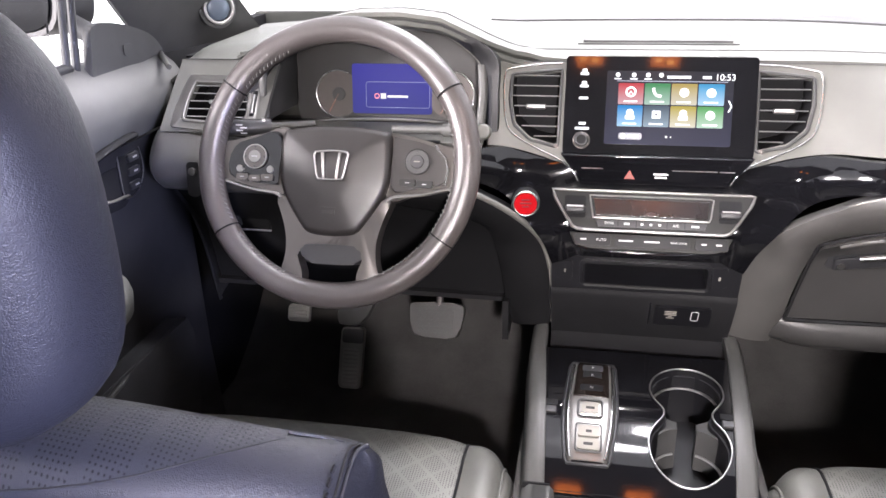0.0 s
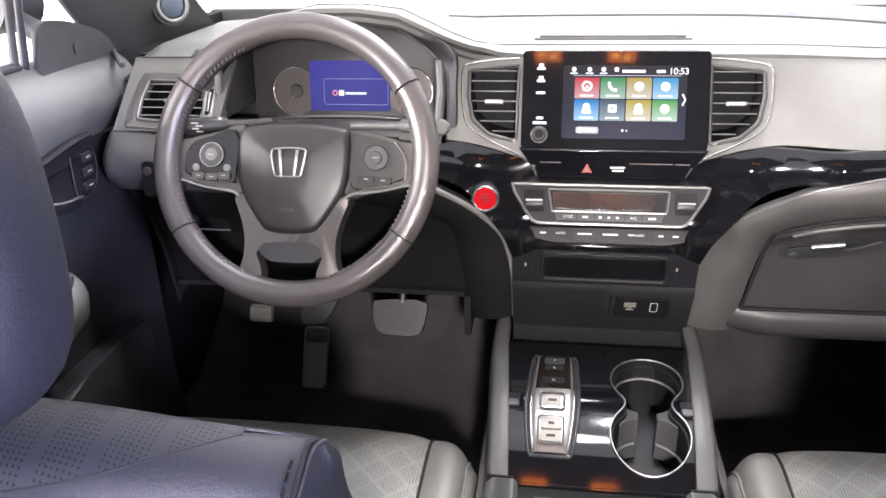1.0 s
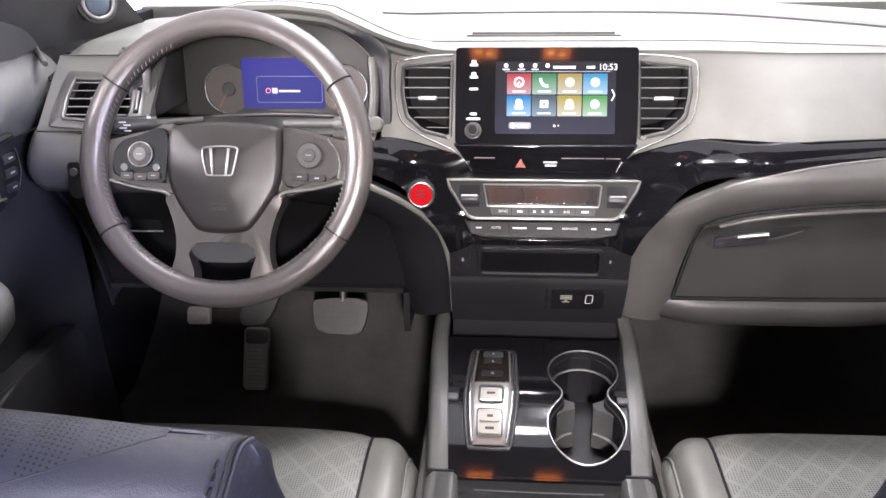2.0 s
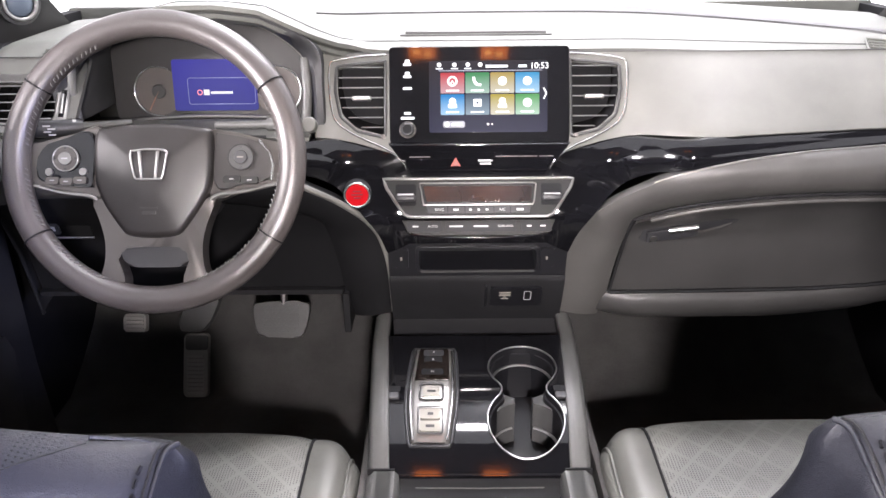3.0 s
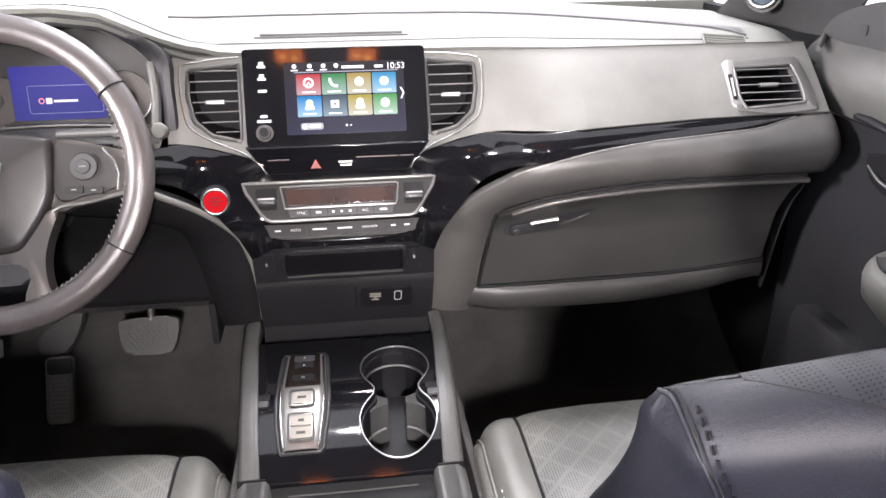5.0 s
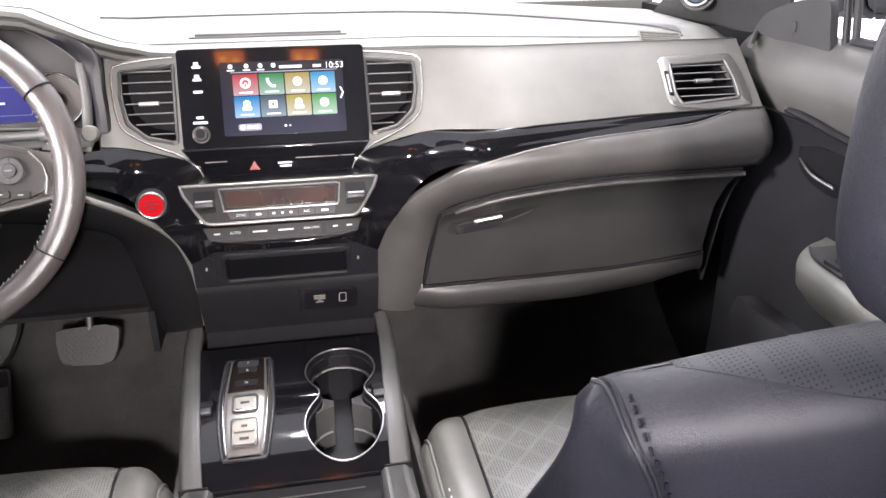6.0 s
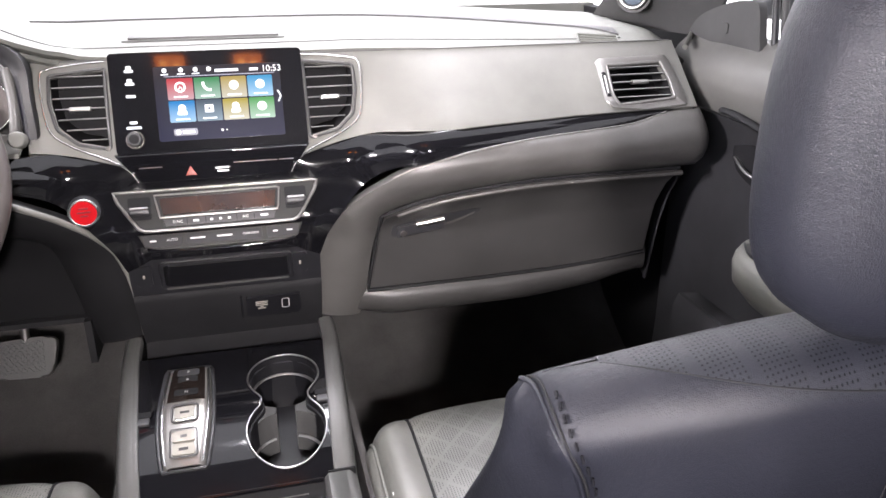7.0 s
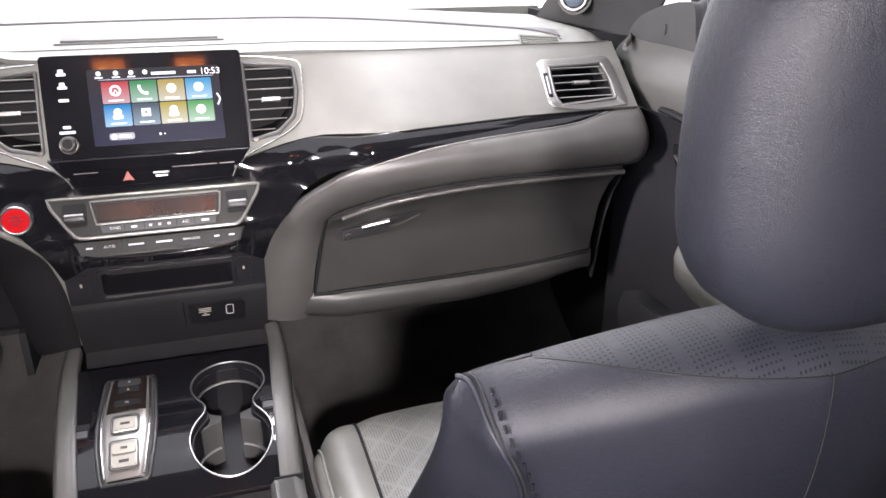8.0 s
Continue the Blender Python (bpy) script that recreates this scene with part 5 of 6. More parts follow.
def cup_half(y):
    """Half width of the two joined cup holders at y."""
    c1 = 0.0505 ** 2 - (y - 0.952) ** 2
    c2 = 0.0530 ** 2 - (y - 0.848) ** 2
    p = 7
    tot = 0.0
    for c in (c1, c2):
        if c > 0:
            tot += math.sqrt(c) ** p
    if 0.848 < y < 0.952:
        tot += 0.032 ** p
    return tot ** (1 / p)


def cup_x(y):
    return lerp(0.060, 0.0655, (y - 0.79) / 0.21)


def cup_outline(n=44, shrink=0.0):
    y0, y1 = 0.848 - 0.0530 + 0.0002 + shrink, 0.952 + 0.0505 - 0.0002 - shrink
    ys = [lerp(y0, y1, 0.5 - 0.5 * math.cos(math.pi * k / n)) for k in range(n + 1)]
    right = [(cup_x(y) + max(0.003, cup_half(y) - shrink), y) for y in ys]
    left = [(cup_x(y) - max(0.003, cup_half(y) - shrink), y) for y in ys]
    return right + left[::-1]




def panel_half(y):
    return float(np.interp(y, [0.775, 0.89, 1.03], [0.1215, 0.128, 0.138]))


bm = bmesh.new()
c0, c1 = 0.848 - 0.0530, 0.952 + 0.0505
ys = [lerp(0.777, c0 - 0.0004, k / 6) for k in range(7)] + [lerp(c0, c1, 0.5 - 0.5 * math.cos(math.pi * k / 44)) for k in range(45)] + [lerp(c1 + 0.0004, 1.035, k / 8) for k in range(9)]
for side in (-1, 1):
    rows = []
    for y in ys:
        edge_x = cup_x(y) + side * (cup_half(y) if c0 < y < c1 else 0.0)
        rows.append([Vector((lerp(side * panel_half(y) - 0.005, edge_x, k / 12), y, con_z(y))) for k in range(13)])
    skin(bm, rows)
bmesh.ops.remove_doubles(bm, verts=bm.verts, dist=1e-5)
low_geo = bmesh.ops.extrude_face_region(bm, geom=bm.faces[:])
bmesh.ops.translate(bm, verts=[g for g in low_geo["geom"] if isinstance(g, bmesh.types.BMVert)], vec=(0, 0, -0.004))
part("top_panel", bm, PIANO, cons, "dusty piano-black top panel")
# cup holders
cup_bm = bmesh.new()
lv = [(0.0, 0.0), (0.010, 0.0012), (0.011, 0.0035), (0.045, 0.0055), (0.085, 0.009)]
V = skin(cup_bm, [[(x, y, con_z(y) + 0.001 - d) for x, y in cup_outline(44, sh)] for d, sh in lv], True)
cup_bm.faces.new(V[-1])
holder = part("cup_holder", cup_bm, BAYBLK, cons, "two joined black cup wells")
part("cup_rim", tube([(x, y, con_z(y) + 0.0015) for x, y in cup_outline(44, 0.0)], 0.0014, 8, True), SATIN, holder, "chrome rim round both wells")
for cy, r, a0, a1, deep in ((0.952, 0.0445, 8, 172, 0.024), (0.848, 0.0462, -5, 70, 0.046), (0.848, 0.0462, 110, 185, 0.046)):
    arc3 = [(cup_x(cy) + r * math.cos(radians(a)), cy + r * math.sin(radians(a)), con_z(cy) - deep) for a in range(a0, a1 + 1, 5)]
    part("step_ring", tube(arc3, 0.0026, 8, flat=0.6), SATIN, holder, "pale step inside the well")
# saddle between the wells, split by a finger slot
for s in (-1, 1):
    near_arc = [(0.0475 * math.cos(radians(a)), 0.848 + 0.0475 * math.sin(radians(a))) for a in range(74, 29, -5)]
    far_arc = [(0.0455 * math.cos(radians(a)), 0.952 + 0.0455 * math.sin(radians(a))) for a in range(-34, -75, -5)]
    block = [(cup_x(y) + s * x, y) for x, y in near_arc + far_arc]
    part("neck_block", prism(block[::s], 0.066, pose(0, 0, con_z(0.898) - 0.084), 0.0025), CHAR, holder, "grey saddle between the wells")

# rails and body
for s in (-1, 1):
    rows = []
    for k in range(30):
        y = lerp(0.780, 1.09, k / 29)
        hi = panel_half(min(y, 1.035)) + 0.001
        ho = hi + lerp(0.0255, 0.022, k / 29)
        z = con_z(y) + 0.007
        rows.append([Vector((s * x - 0.005, y, zz)) for x, zz in ((hi, z - 0.012), (hi + 0.001, z - 0.002), (hi + 0.004, z), (ho - 0.008, z - 0.001), (ho - 0.001, z - 0.008), (ho + 0.004, z - 0.06), (ho + 0.004, z - 0.20), (ho + 0.006, FLOOR_Z + 0.005))])
    part("side_rail", sheet(rows, 0.004, (-s, 0, 0)), GREYPL, cons, "satin grey rail along the console")
    rows = []
    for k in range(10):
        y = lerp(0.40, 0.7765, k / 9)
        hi, ho = lerp(0.108, 0.110, k / 9), lerp(0.1505, 0.149, k / 9)
        z = 0.353 + 0.004 * (k / 9) ** 3
        rows.append([Vector((s * x - 0.005, y, zz)) for x, zz in ((hi, z - 0.03), (hi + 0.001, z - 0.006), (hi + 0.006, z), (ho - 0.010, z), (ho, z - 0.010), (ho + 0.004, z - 0.06), (ho + 0.004, FLOOR_Z + 0.005))])
    part("rear_rail", sheet(rows, 0.004, (-s, 0, 0)), GREYPL, cons, "grey rear rail of the console")
    part("skirt", sheet([[Vector((s * 0.166, y, z)) for y in (0.40, 0.75, 1.05, 1.30)] for z in (FLOOR_Z + 0.002, 0.2, 0.33)], 0.01, (-s, 0, 0)), CARPET, cons, "carpeted console flank")
    part("rail_gap", box((0.036, 0.0022, 0.010), pose(s * 0.130 - 0.005, 0.7785, con_z(0.785) + 0.001), 0), DARKER, cons)
    # small catches beside the shifter
    part("catch", box((0.016, 0.013, 0.006), pose(s * 0.119 - 0.005, 0.888, con_z(0.888) + 0.002, 8), 0.002), DARK, cons, "small grey catch")
    part("catch_well", box((0.018, 0.012, 0.002), pose(s * 0.119 - 0.005, 0.902, con_z(0.902) + 0.0016, 6), 0.0005), DARKER, cons)
part("front_tray", sheet([[Vector((x, y, z)) for x in (-0.136, 0, 0.136)] for y, z in ((1.030, 0.4095), (1.036, 0.392), (1.075, 0.392), (1.096, 0.412))], 0.005, (0, 0, -1)), DARKER, cons, "black rubber tray ahead of the shifter")
part("rear_bin", sheet([[Vector((x, y, z)) for x in (-0.114, 0, 0.104)] for y, z in ((0.779, 0.350), (0.775, 0.335), (0.768, 0.328), (0.745, 0.325), (0.40, 0.322))], 0.006, (0, 0, -1)), DARKER, cons, "black sliding bin lid")
part("lid_edge", tube([(-0.09, 0.7725, 0.3325), (0, 0.7715, 0.3325), (0.08, 0.7725, 0.3325)], 0.0009, 6), CHAR, cons)
part("lid_pull", prism(rounded(0.062, 0.022, 0.008), 0.004, plane_at((0.004, 0.742, 0.3245), (1, 0, 0), (0, 1, 0.05)), 0.0015), DARKER, cons)
part("lid_pull_edge", tube(curve([(-0.026, 0.750, 0.329), (0.004, 0.7535, 0.3295), (0.034, 0.750, 0.329)], 10), 0.0011, 6), CHAR, cons)

# gear selector
sel = thing("gear_selector", "raised silver push-button gear selector on the console", "gear selector", (-0.07, 0.9, con_z(0.9)))
def sz(y, d=0.0):
    return con_z(y) + d


GEAR_Y = [0.811, 0.816, 0.830, 0.86, 0.895, 0.95, 0.988, 0.996]
GEAR_W = [0.0235, 0.0255, 0.0275, 0.0310, 0.0325, 0.0305, 0.0285, 0.0265]
GEAR_H = [0.0075, 0.0082, 0.0096, 0.011, 0.0115, 0.009, 0.006, 0.002]


def gear_rows(y0, y1, n, inset=0.0, lift=0.0):
    rows = []
    for k in range(n + 1):
        y = lerp(y0, y1, k / n)
        w = float(np.interp(y, GEAR_Y, GEAR_W)) - inset
        h = float(np.interp(y, GEAR_Y, GEAR_H)) + lift
        cx = -0.0695 + 0.02 * (y - 0.9)
        rows.append([Vector((cx + u * w, y, sz(y, v * h))) for u, v in ((-1.06, 0.0), (-1.0, 0.45), (-0.86, 0.92), (-0.7, 1.0), (0, 1.04), (0.7, 1.0), (0.86, 0.92), (1.0, 0.45), (1.06, 0.0))])
    return rows


part("silver_body", sheet(gear_rows(0.811, 0.996, 26), 0.002, (0, 0, -1)), SILVER, sel, "satin silver body")
for s in (-1, 1):
    flank = [(-0.0695 + 0.02 * (y - 0.9) + s * float(np.interp(y, GEAR_Y, GEAR_W)) * 0.93, y, sz(y, float(np.interp(y, GEAR_Y, GEAR_H)) * 0.86)) for y in [lerp(0.814, 0.985, k / 24) for k in range(25)]]
    part("flank_edge", tube(flank, 0.0020, 8), CHROME, sel, "bright bevelled flank")
part("base_ring", tube([(-0.0695 + 0.02 * (y - 0.9) + s * (float(np.interp(y, GEAR_Y, GEAR_W)) * 1.07 + 0.002), y, sz(y, 0.001)) for s, seq in ((1, GEAR_Y), (-1, GEAR_Y[::-1])) for y in seq], 0.0028, 8, True), DARK, sel)
part("dark_head", sheet(gear_rows(0.908, 0.992, 12, 0.004, 0.0018), 0.002, (0, 0, -1)), gloss("brown_lacquer", (0.009, 0.0065, 0.0055), 0.14), sel, "gloss dark brown upper part with P and N keys")


def gear_key(y, w, h, mat, word="", lift=0.002, mark=0.0, mark_mat=None):
    hz = float(np.interp(y, GEAR_Y, GEAR_H)) * 1.03
    m = plane_at((-0.0695 + 0.02 * (y - 0.9), y, sz(y, hz)), (1, 0, 0), (0, 0.01, con_z(y + 0.005) - con_z(y - 0.005)))
    k = part("key", prism(rounded(w, h, 0.0025), 0.003, m @ pose(0, 0, lift - 0.001), 0.001), mat, sel, "push key")
    if word:
        part("key_text", text_bm(word, 0.0065, m @ pose(0, 0, lift + 0.0023)), mark_mat or INK, k)
    elif mark:
        part("key_mark", box((mark, 0.004, 0.0004), m @ pose(0, 0, lift + 0.0022)), mark_mat or INK, k)
    return m


gear_key(0.976, 0.030, 0.015, DARK, "P", 0.0010)
gear_key(0.957, 0.027, 0.017, DARKER, "R", 0.0002)
gear_key(0.926, 0.032, 0.014, DARKER, "N", 0.0003)
mk = gear_key(0.884, 0.024, 0.021, BUTTON_LT, "", 0.0006, 0.012, BUTTON)
part("key_frame", tube([mk @ Vector((x, y, 0.0015)) for x, y in rounded(0.033, 0.030, 0.005)], 0.0016, 8, True), CHAR, sel, "dark frame round the drive key")
part("key_lip", tube([mk @ Vector((-0.012, -0.0125, 0.0018)), mk @ Vector((0.012, -0.0125, 0.0018))], 0.0012, 6), CHROME, sel)
gear_key(0.846, 0.028, 0.016, BUTTON_LT, "", 0.0006, 0.008, BUTTON)
mk = gear_key(0.829, 0.028, 0.016, BUTTON_LT, "", 0.0006, 0.012, BUTTON)
part("key_frame", tube([mk @ Vector((x, y + 0.010, 0.0014)) for x, y in rounded(0.034, 0.041, 0.004)], 0.0012, 8, True), CHAR, sel, "dark groove round the two rear keys")

# ================= pedals =================
def pedal(name, label, outline, m, ribs, arm):
    p = thing(name, label, "pedal", m.translation)
    pad = part("pad", prism(outline, 0.014, m, 0.004), PEDAL_LIT, p, "ribbed rubber pad")
    xs = [q[0] for q in outline]
    y0, y1 = min(q[1] for q in outline), max(q[1] for q in outline)
    for k in range(ribs):
        y = lerp(y0, y1, (k + 0.8) / (ribs + 0.6))
        part("rib", box(((max(xs) - min(xs)) * 0.8, 0.004, 0.003), m @ pose(0, y, 0.0145), 0.001), PEDAL_LIT, pad)
    part("arm", tube(curve(arm, 10), 0.008, 8), CHAR, p, "grey metal pedal arm")
    return p


BM = plane_at((-0.369, 1.28, 0.312), (1, 0, 0), (0, 0.45, 0.9))
brake = thing("brake_pedal", "wide grey rubber brake pedal with a lattice tread", "pedal", (-0.369, 1.28, 0.28))
bp = part("pad", prism(smooth_outline([(-0.052, 0.030), (0, 0.034), (0.053, 0.031), (0.053, 0), (0.042, -0.033), (0, -0.035), (-0.042, -0.030), (-0.050, 0)], 40), 0.014, BM, 0.004), PEDAL, brake, "wide rubber pad with rounded corners")
for y in (-0.022, -0.010, 0.002, 0.014, 0.024):
    for k in range(8):
        for d in (-1, 1):
            part("tread", box((0.012, 0.0020, 0.002), BM @ pose(-0.032 + 0.009 * k, y, 0.0145, 0, 0, 45 * d)), CHAR, bp)
part("arm", tube(curve([(-0.363, 1.285, 0.335), (-0.362, 1.30, 0.40), (-0.36, 1.35, 0.50)], 8), 0.007, 8), SATIN, brake, "bright metal pedal arm")
pedal("parking_brake_pedal", "small ribbed parking brake pedal", rounded(0.044, 0.034, 0.005), plane_at((-0.650, 1.28, 0.306), (1, 0, 0), (0, 0.4, 0.9)), 4, [(-0.65, 1.29, 0.315), (-0.65, 1.33, 0.37), (-0.65, 1.42, 0.50)])
FM = plane_at((-0.566, 1.335, 0.176), (1, 0, 0), (-0.08, 0.45, 0.9))
rest = thing("foot_rest", "tall grey rubber foot rest against the footwell", "foot rest", (-0.566, 1.33, 0.10))
rp = part("pad", prism(rounded(0.050, 0.130, 0.008), 0.016, FM, 0.004), REST, rest, "tall grey rubber pad")
part("inner_patch", prism(rounded(0.036, 0.080, 0.006), 0.002, FM @ pose(0, -0.020, 0.0150), 0.0008), PEDAL_LIT, rp, "raised ribbed field")
for k in range(9):
    part("rib", box((0.032, 0.0030, 0.0020), FM @ pose(0, -0.053 + 0.0083 * k, 0.0172), 0.0008), REST, rp)
part("toe_patch", prism(rounded(0.046, 0.030, 0.006), 0.004, FM @ pose(0.002, 0.046, 0.0145), 0.001), RUBBER, rp)
part("upper_wedge", prism(smooth_outline([(-0.03, 0.07), (0.02, 0.075), (0.05, 0.15), (0.0, 0.13), (-0.035, 0.10)], 24), 0.02, FM, 0.004), CHAR, rest)

# ================= front seats =================
def seam_x(u):
    """Half width of the rear leather panel between the side seams."""
    return float(np.interp(u, [0.0, 0.55, 0.74, 0.85, 0.90, 0.95, 1.0], [0.176, 0.184, 0.193, 0.200, 0.204, 0.210, 0.219]))


def seat_back_ring(u):
    """Half outline of the backrest at height share u, from the rear middle to the front middle: thin at the top, deep below."""
    z = lerp(0.28, 0.70, u)
    yr = 0.262 + (0.69 - z) * 0.36 + 0.034 * max(0.0, (u - 0.6) / 0.4) ** 2.2
    top = sstep(0.55, 1.0, u)
    ws = seam_x(u)                                            # rear seam
    wf = lerp(0.278, 0.236, u)                                # widest, at the side
    ys = lerp(0.160, 0.120, top)                              # how far ahead the side edge lies
    deep = lerp(0.17, 0.105, top)
    pts = [(0.0, yr), (ws * 0.45, yr + 0.010), (ws * 0.8, yr + 0.033), (ws, yr + 0.055), (lerp(ws, wf, 0.55), yr + lerp(0.055, ys, 0.45)), (wf, yr + ys), (wf - 0.006, yr + ys + 0.02), (wf - 0.04, yr + ys + 0.04 * (1 - 0.8 * top)), (wf - 0.08, yr + deep + 0.03 * (1 - top) + 0.01), (0.09, yr + deep), (0.0, yr + deep - 0.006)]
    return pts, z, yr + deep * 0.55


def top_z(x):
    return 0.754 - 0.041 * (abs(x) / 0.228) ** 2.0 - 0.006 * (abs(x) / 0.232) ** 10


def tuck(x):
    """How far the rolled top edge draws in sideways."""
    return x * (0.35 + 0.8 * (abs(x) / 0.228) ** 5)


def build_seat():
    seat = thing("car_seat", "dark leather front seat with perforated inserts", "car seat", (0, 0.6, FLOOR_Z), group="front seats")
    bm = bmesh.new()
    rows = []
    for k in range(31):
        u = k / 30
        pts, z, ym = seat_back_ring(u)
        half = curve([(x, y, 0) for x, y in pts], 61)
        loop = [(p.x, p.y) for p in half] + [(-p.x, p.y) for p in half[-2:0:-1]]
        rows.append([Vector((x, y, z + (top_z(x) - 0.737) * u ** 3)) for x, y in loop])
    base = rows[-1]
    for k in range(1, 9):
        a = radians(90 * k / 8)
        ring3 = []
        for p in base:
            inset = 0.052 * (1 - math.cos(a))
            dy = 0.352 + 0.048 * (abs(p.x) / 0.218) ** 2 - p.y
            q = p + Vector((-tuck(p.x) * inset, math.copysign(min(abs(dy), inset), dy), 0.037 * math.sin(a)))
            ring3.append(q)
        rows.append(ring3)
    V = skin(bm, rows, True)
    n = len(V[-1])
    h = n // 2
    for i in range(h):
        a, b, c, d = V[-1][i], V[-1][i + 1], V[-1][(n - i - 1) % n], V[-1][(n - i) % n]
        ids = []
        for v in (a, b, c, d):
            if v not in ids:
                ids.append(v)
        if len(ids) > 2:
            bm.faces.new(ids)
    bm.faces.new(V[0][::-1])
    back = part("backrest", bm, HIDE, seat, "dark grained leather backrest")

    def rear(x, u):
        """A point on the backrest's rear side at half width share x and height share u, just proud."""
        pts, z, ym = seat_back_ring(u)
        half = curve([(p, q, 0) for p, q in pts], 61)
        k = max(range(len(half)), key=lambda i: half[i].x)
        y = float(np.interp(abs(x), [p.x for p in half[:k + 1]], [p.y for p in half[:k + 1]]))
        return Vector((x, y, z + (top_z(x) - 0.737) * u ** 3))

    def shoulder(x, a):
        """A point on the rolled top edge, a from 0 (rear) over 90 (crest) to 180 degrees (front)."""
        b = rear(x, 1.0)
        if a > 90:
            crest = 0.352 + 0.048 * (abs(x) / 0.218) ** 2
            ahead = max(0.004, 0.394 - crest)
            return Vector((x - tuck(x) * 0.052 * math.sin(radians(a)), crest + ahead * -math.cos(radians(a)), b.z + 0.037 * math.sin(radians(a))))
        inset = min(0.052 * (1 - math.cos(radians(a))), max(0.0, 0.352 + 0.048 * (abs(x) / 0.218) ** 2 - b.y))
        return b + Vector((-tuck(x) * inset, inset, 0.037 * math.sin(radians(a))))

    for s in (-1, 1):
        def seam_line(d):
            pts = [shoulder(s * (0.2330 - d), 88) + Vector((0, 0.004, -0.003)), shoulder(s * (0.2300 - d), 70), shoulder(s * (0.2270 - d), 46), shoulder(s * (0.2230 - d), 20)] + [rear(s * (seam_x(u) - d), u) for u in (0.97, 0.92, 0.86, 0.80, 0.74, 0.66, 0.5, 0.3, 0.1)]
            ln = curve(pts, 90)
            for _ in range(5):
                ln = [ln[0]] + [(p + q * 2 + r) / 4 for p, q, r in zip(ln, ln[1:], ln[2:])] + [ln[-1]]
            return [p + Vector((s * 0.0006, -0.0019, 0.0006)) for p in ln]

        part("piping", tube(seam_line(0.0), 0.0022, 8), HIDE, back, "raised leather welt along the side seam")
        part("seam_groove", tube(seam_line(0.0028), 0.0011, 6), DARKER, back)
        inner = seam_line(0.0068)
        for k in range(6, 88, 2):
            d = (inner[k + 1] - inner[k]).normalized()
            mid = inner[k] + Vector((0, -0.0022, 0.0016))
            across = d.cross(Vector((0, -1, 0.3))).normalized() * 0.0008
            part("stitch", tube([mid - d * 0.0030 - across, mid - d * 0.0014, mid + d * 0.0014, mid + d * 0.0030 + across], 0.0012, 8), THREAD_DK, back)
    # perforated insert that folds over the top
    xs = [lerp(-0.188, 0.188, k / 24) for k in range(25)]
    rows2 = []
    for t in range(11):
        row = []
        for x in xs:
            low = 88 - 72 * max(0.0, 1 - (abs(x) / 0.188) ** 1.7)  # lower edge hangs down at the middle
            a = lerp(low, lerp(150, 96, (abs(x) / 0.188) ** 2), t / 10)
            p = shoulder(x, a)
            lift = 0.0008 * (1 - (abs(x) / 0.188) ** 2)
            row.append(p + Vector((0, -lift if a < 60 else 0, lift)))
        rows2.append(row)
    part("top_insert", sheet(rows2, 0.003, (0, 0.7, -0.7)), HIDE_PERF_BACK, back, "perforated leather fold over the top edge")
    part("insert_seam", tube([p + Vector((0, -0.0004, -0.0004)) for p in rows2[0]], 0.0007, 6), DARKER, back)
    part("centre_seam", tube([rear(0, u) + Vector((0, -0.0001, 0)) for u in (0.2, 0.35, 0.5, 0.6, 0.7, 0.76, 0.82, 0.86, 0.90, 0.93, 0.96, 0.98, 1.0)] + [shoulder(0, a) + Vector((0, -0.0001, 0)) for a in (6, 12, 18, 23)], 0.0007, 6), DARKER, back)

    # headrest
    bm = bmesh.new()
    rows3 = []
    for k in range(21):
        v = -1 + 2 * k / 20
        z = 0.898 + 0.135 * (abs(v) ** 0.93) * math.copysign(1, v)
        cap = max(0.0, 1 - abs(v) ** 5.0) ** 0.40
        wide = (0.110 + 0.007 * (1 - (v - 0.05) ** 2) - 0.026 * max(0, v) ** 2.2 - 0.012 * max(0, -v) ** 2) * cap
        deep = 0.060 * cap
        cy = 0.312 - 0.10 * (z - 0.90) * 0.3
        ringp = []
        for j in range(44):
            a = j * math.tau / 44
            e = 0.62
            ca, sa = math.cos(a), math.sin(a)
            ringp.append(Vector((wide * math.copysign(abs(ca) ** e, ca), cy + deep * math.copysign(abs(sa) ** 0.8, sa), z)))
        rows3.append(ringp)
    V = skin(bm, rows3, True)
    bm.faces.new(V[0][::-1])
    bm.faces.new(V[-1])
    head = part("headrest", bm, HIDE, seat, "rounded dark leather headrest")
    part("centre_seam", tube(curve([(0, 0.2595, 0.80), (0, 0.2525, 0.85), (0, 0.2515, 0.905), (0, 0.2505, 0.96), (0, 0.2545, 1.0)], 16), 0.0017, 6), DARKER, head)

    # cushion
    def cush(x0, x1, nx, crown, edge=0.905):
        rows4 = []
        for k in range(nx + 1):
            t = k / nx
            x = lerp(x0, x1, t)
            c = crown(t)
            fr = edge - 0.16 * max(0, abs(x) - 0.118) ** 1.5
            if abs(x) > 0.218:
                fr -= 2.2 * (abs(x) - 0.218) ** 1.6
            row = []
            for y in (0.42, 0.5, 0.58, 0.66, 0.74, 0.80, 0.83):
                row.append(Vector((x, min(y, fr - 0.05), 0.364 - 0.05 * (0.80 - y) + c)))
            for a in range(15, 121, 15):
                row.append(Vector((x, fr - 0.055 + 0.055 * math.sin(radians(a)), 0.364 + c - 0.055 * (1 - math.cos(radians(a))))))
            row.append(Vector((x, fr - 0.02, 0.20)))
            rows4.append(row)
        return rows4

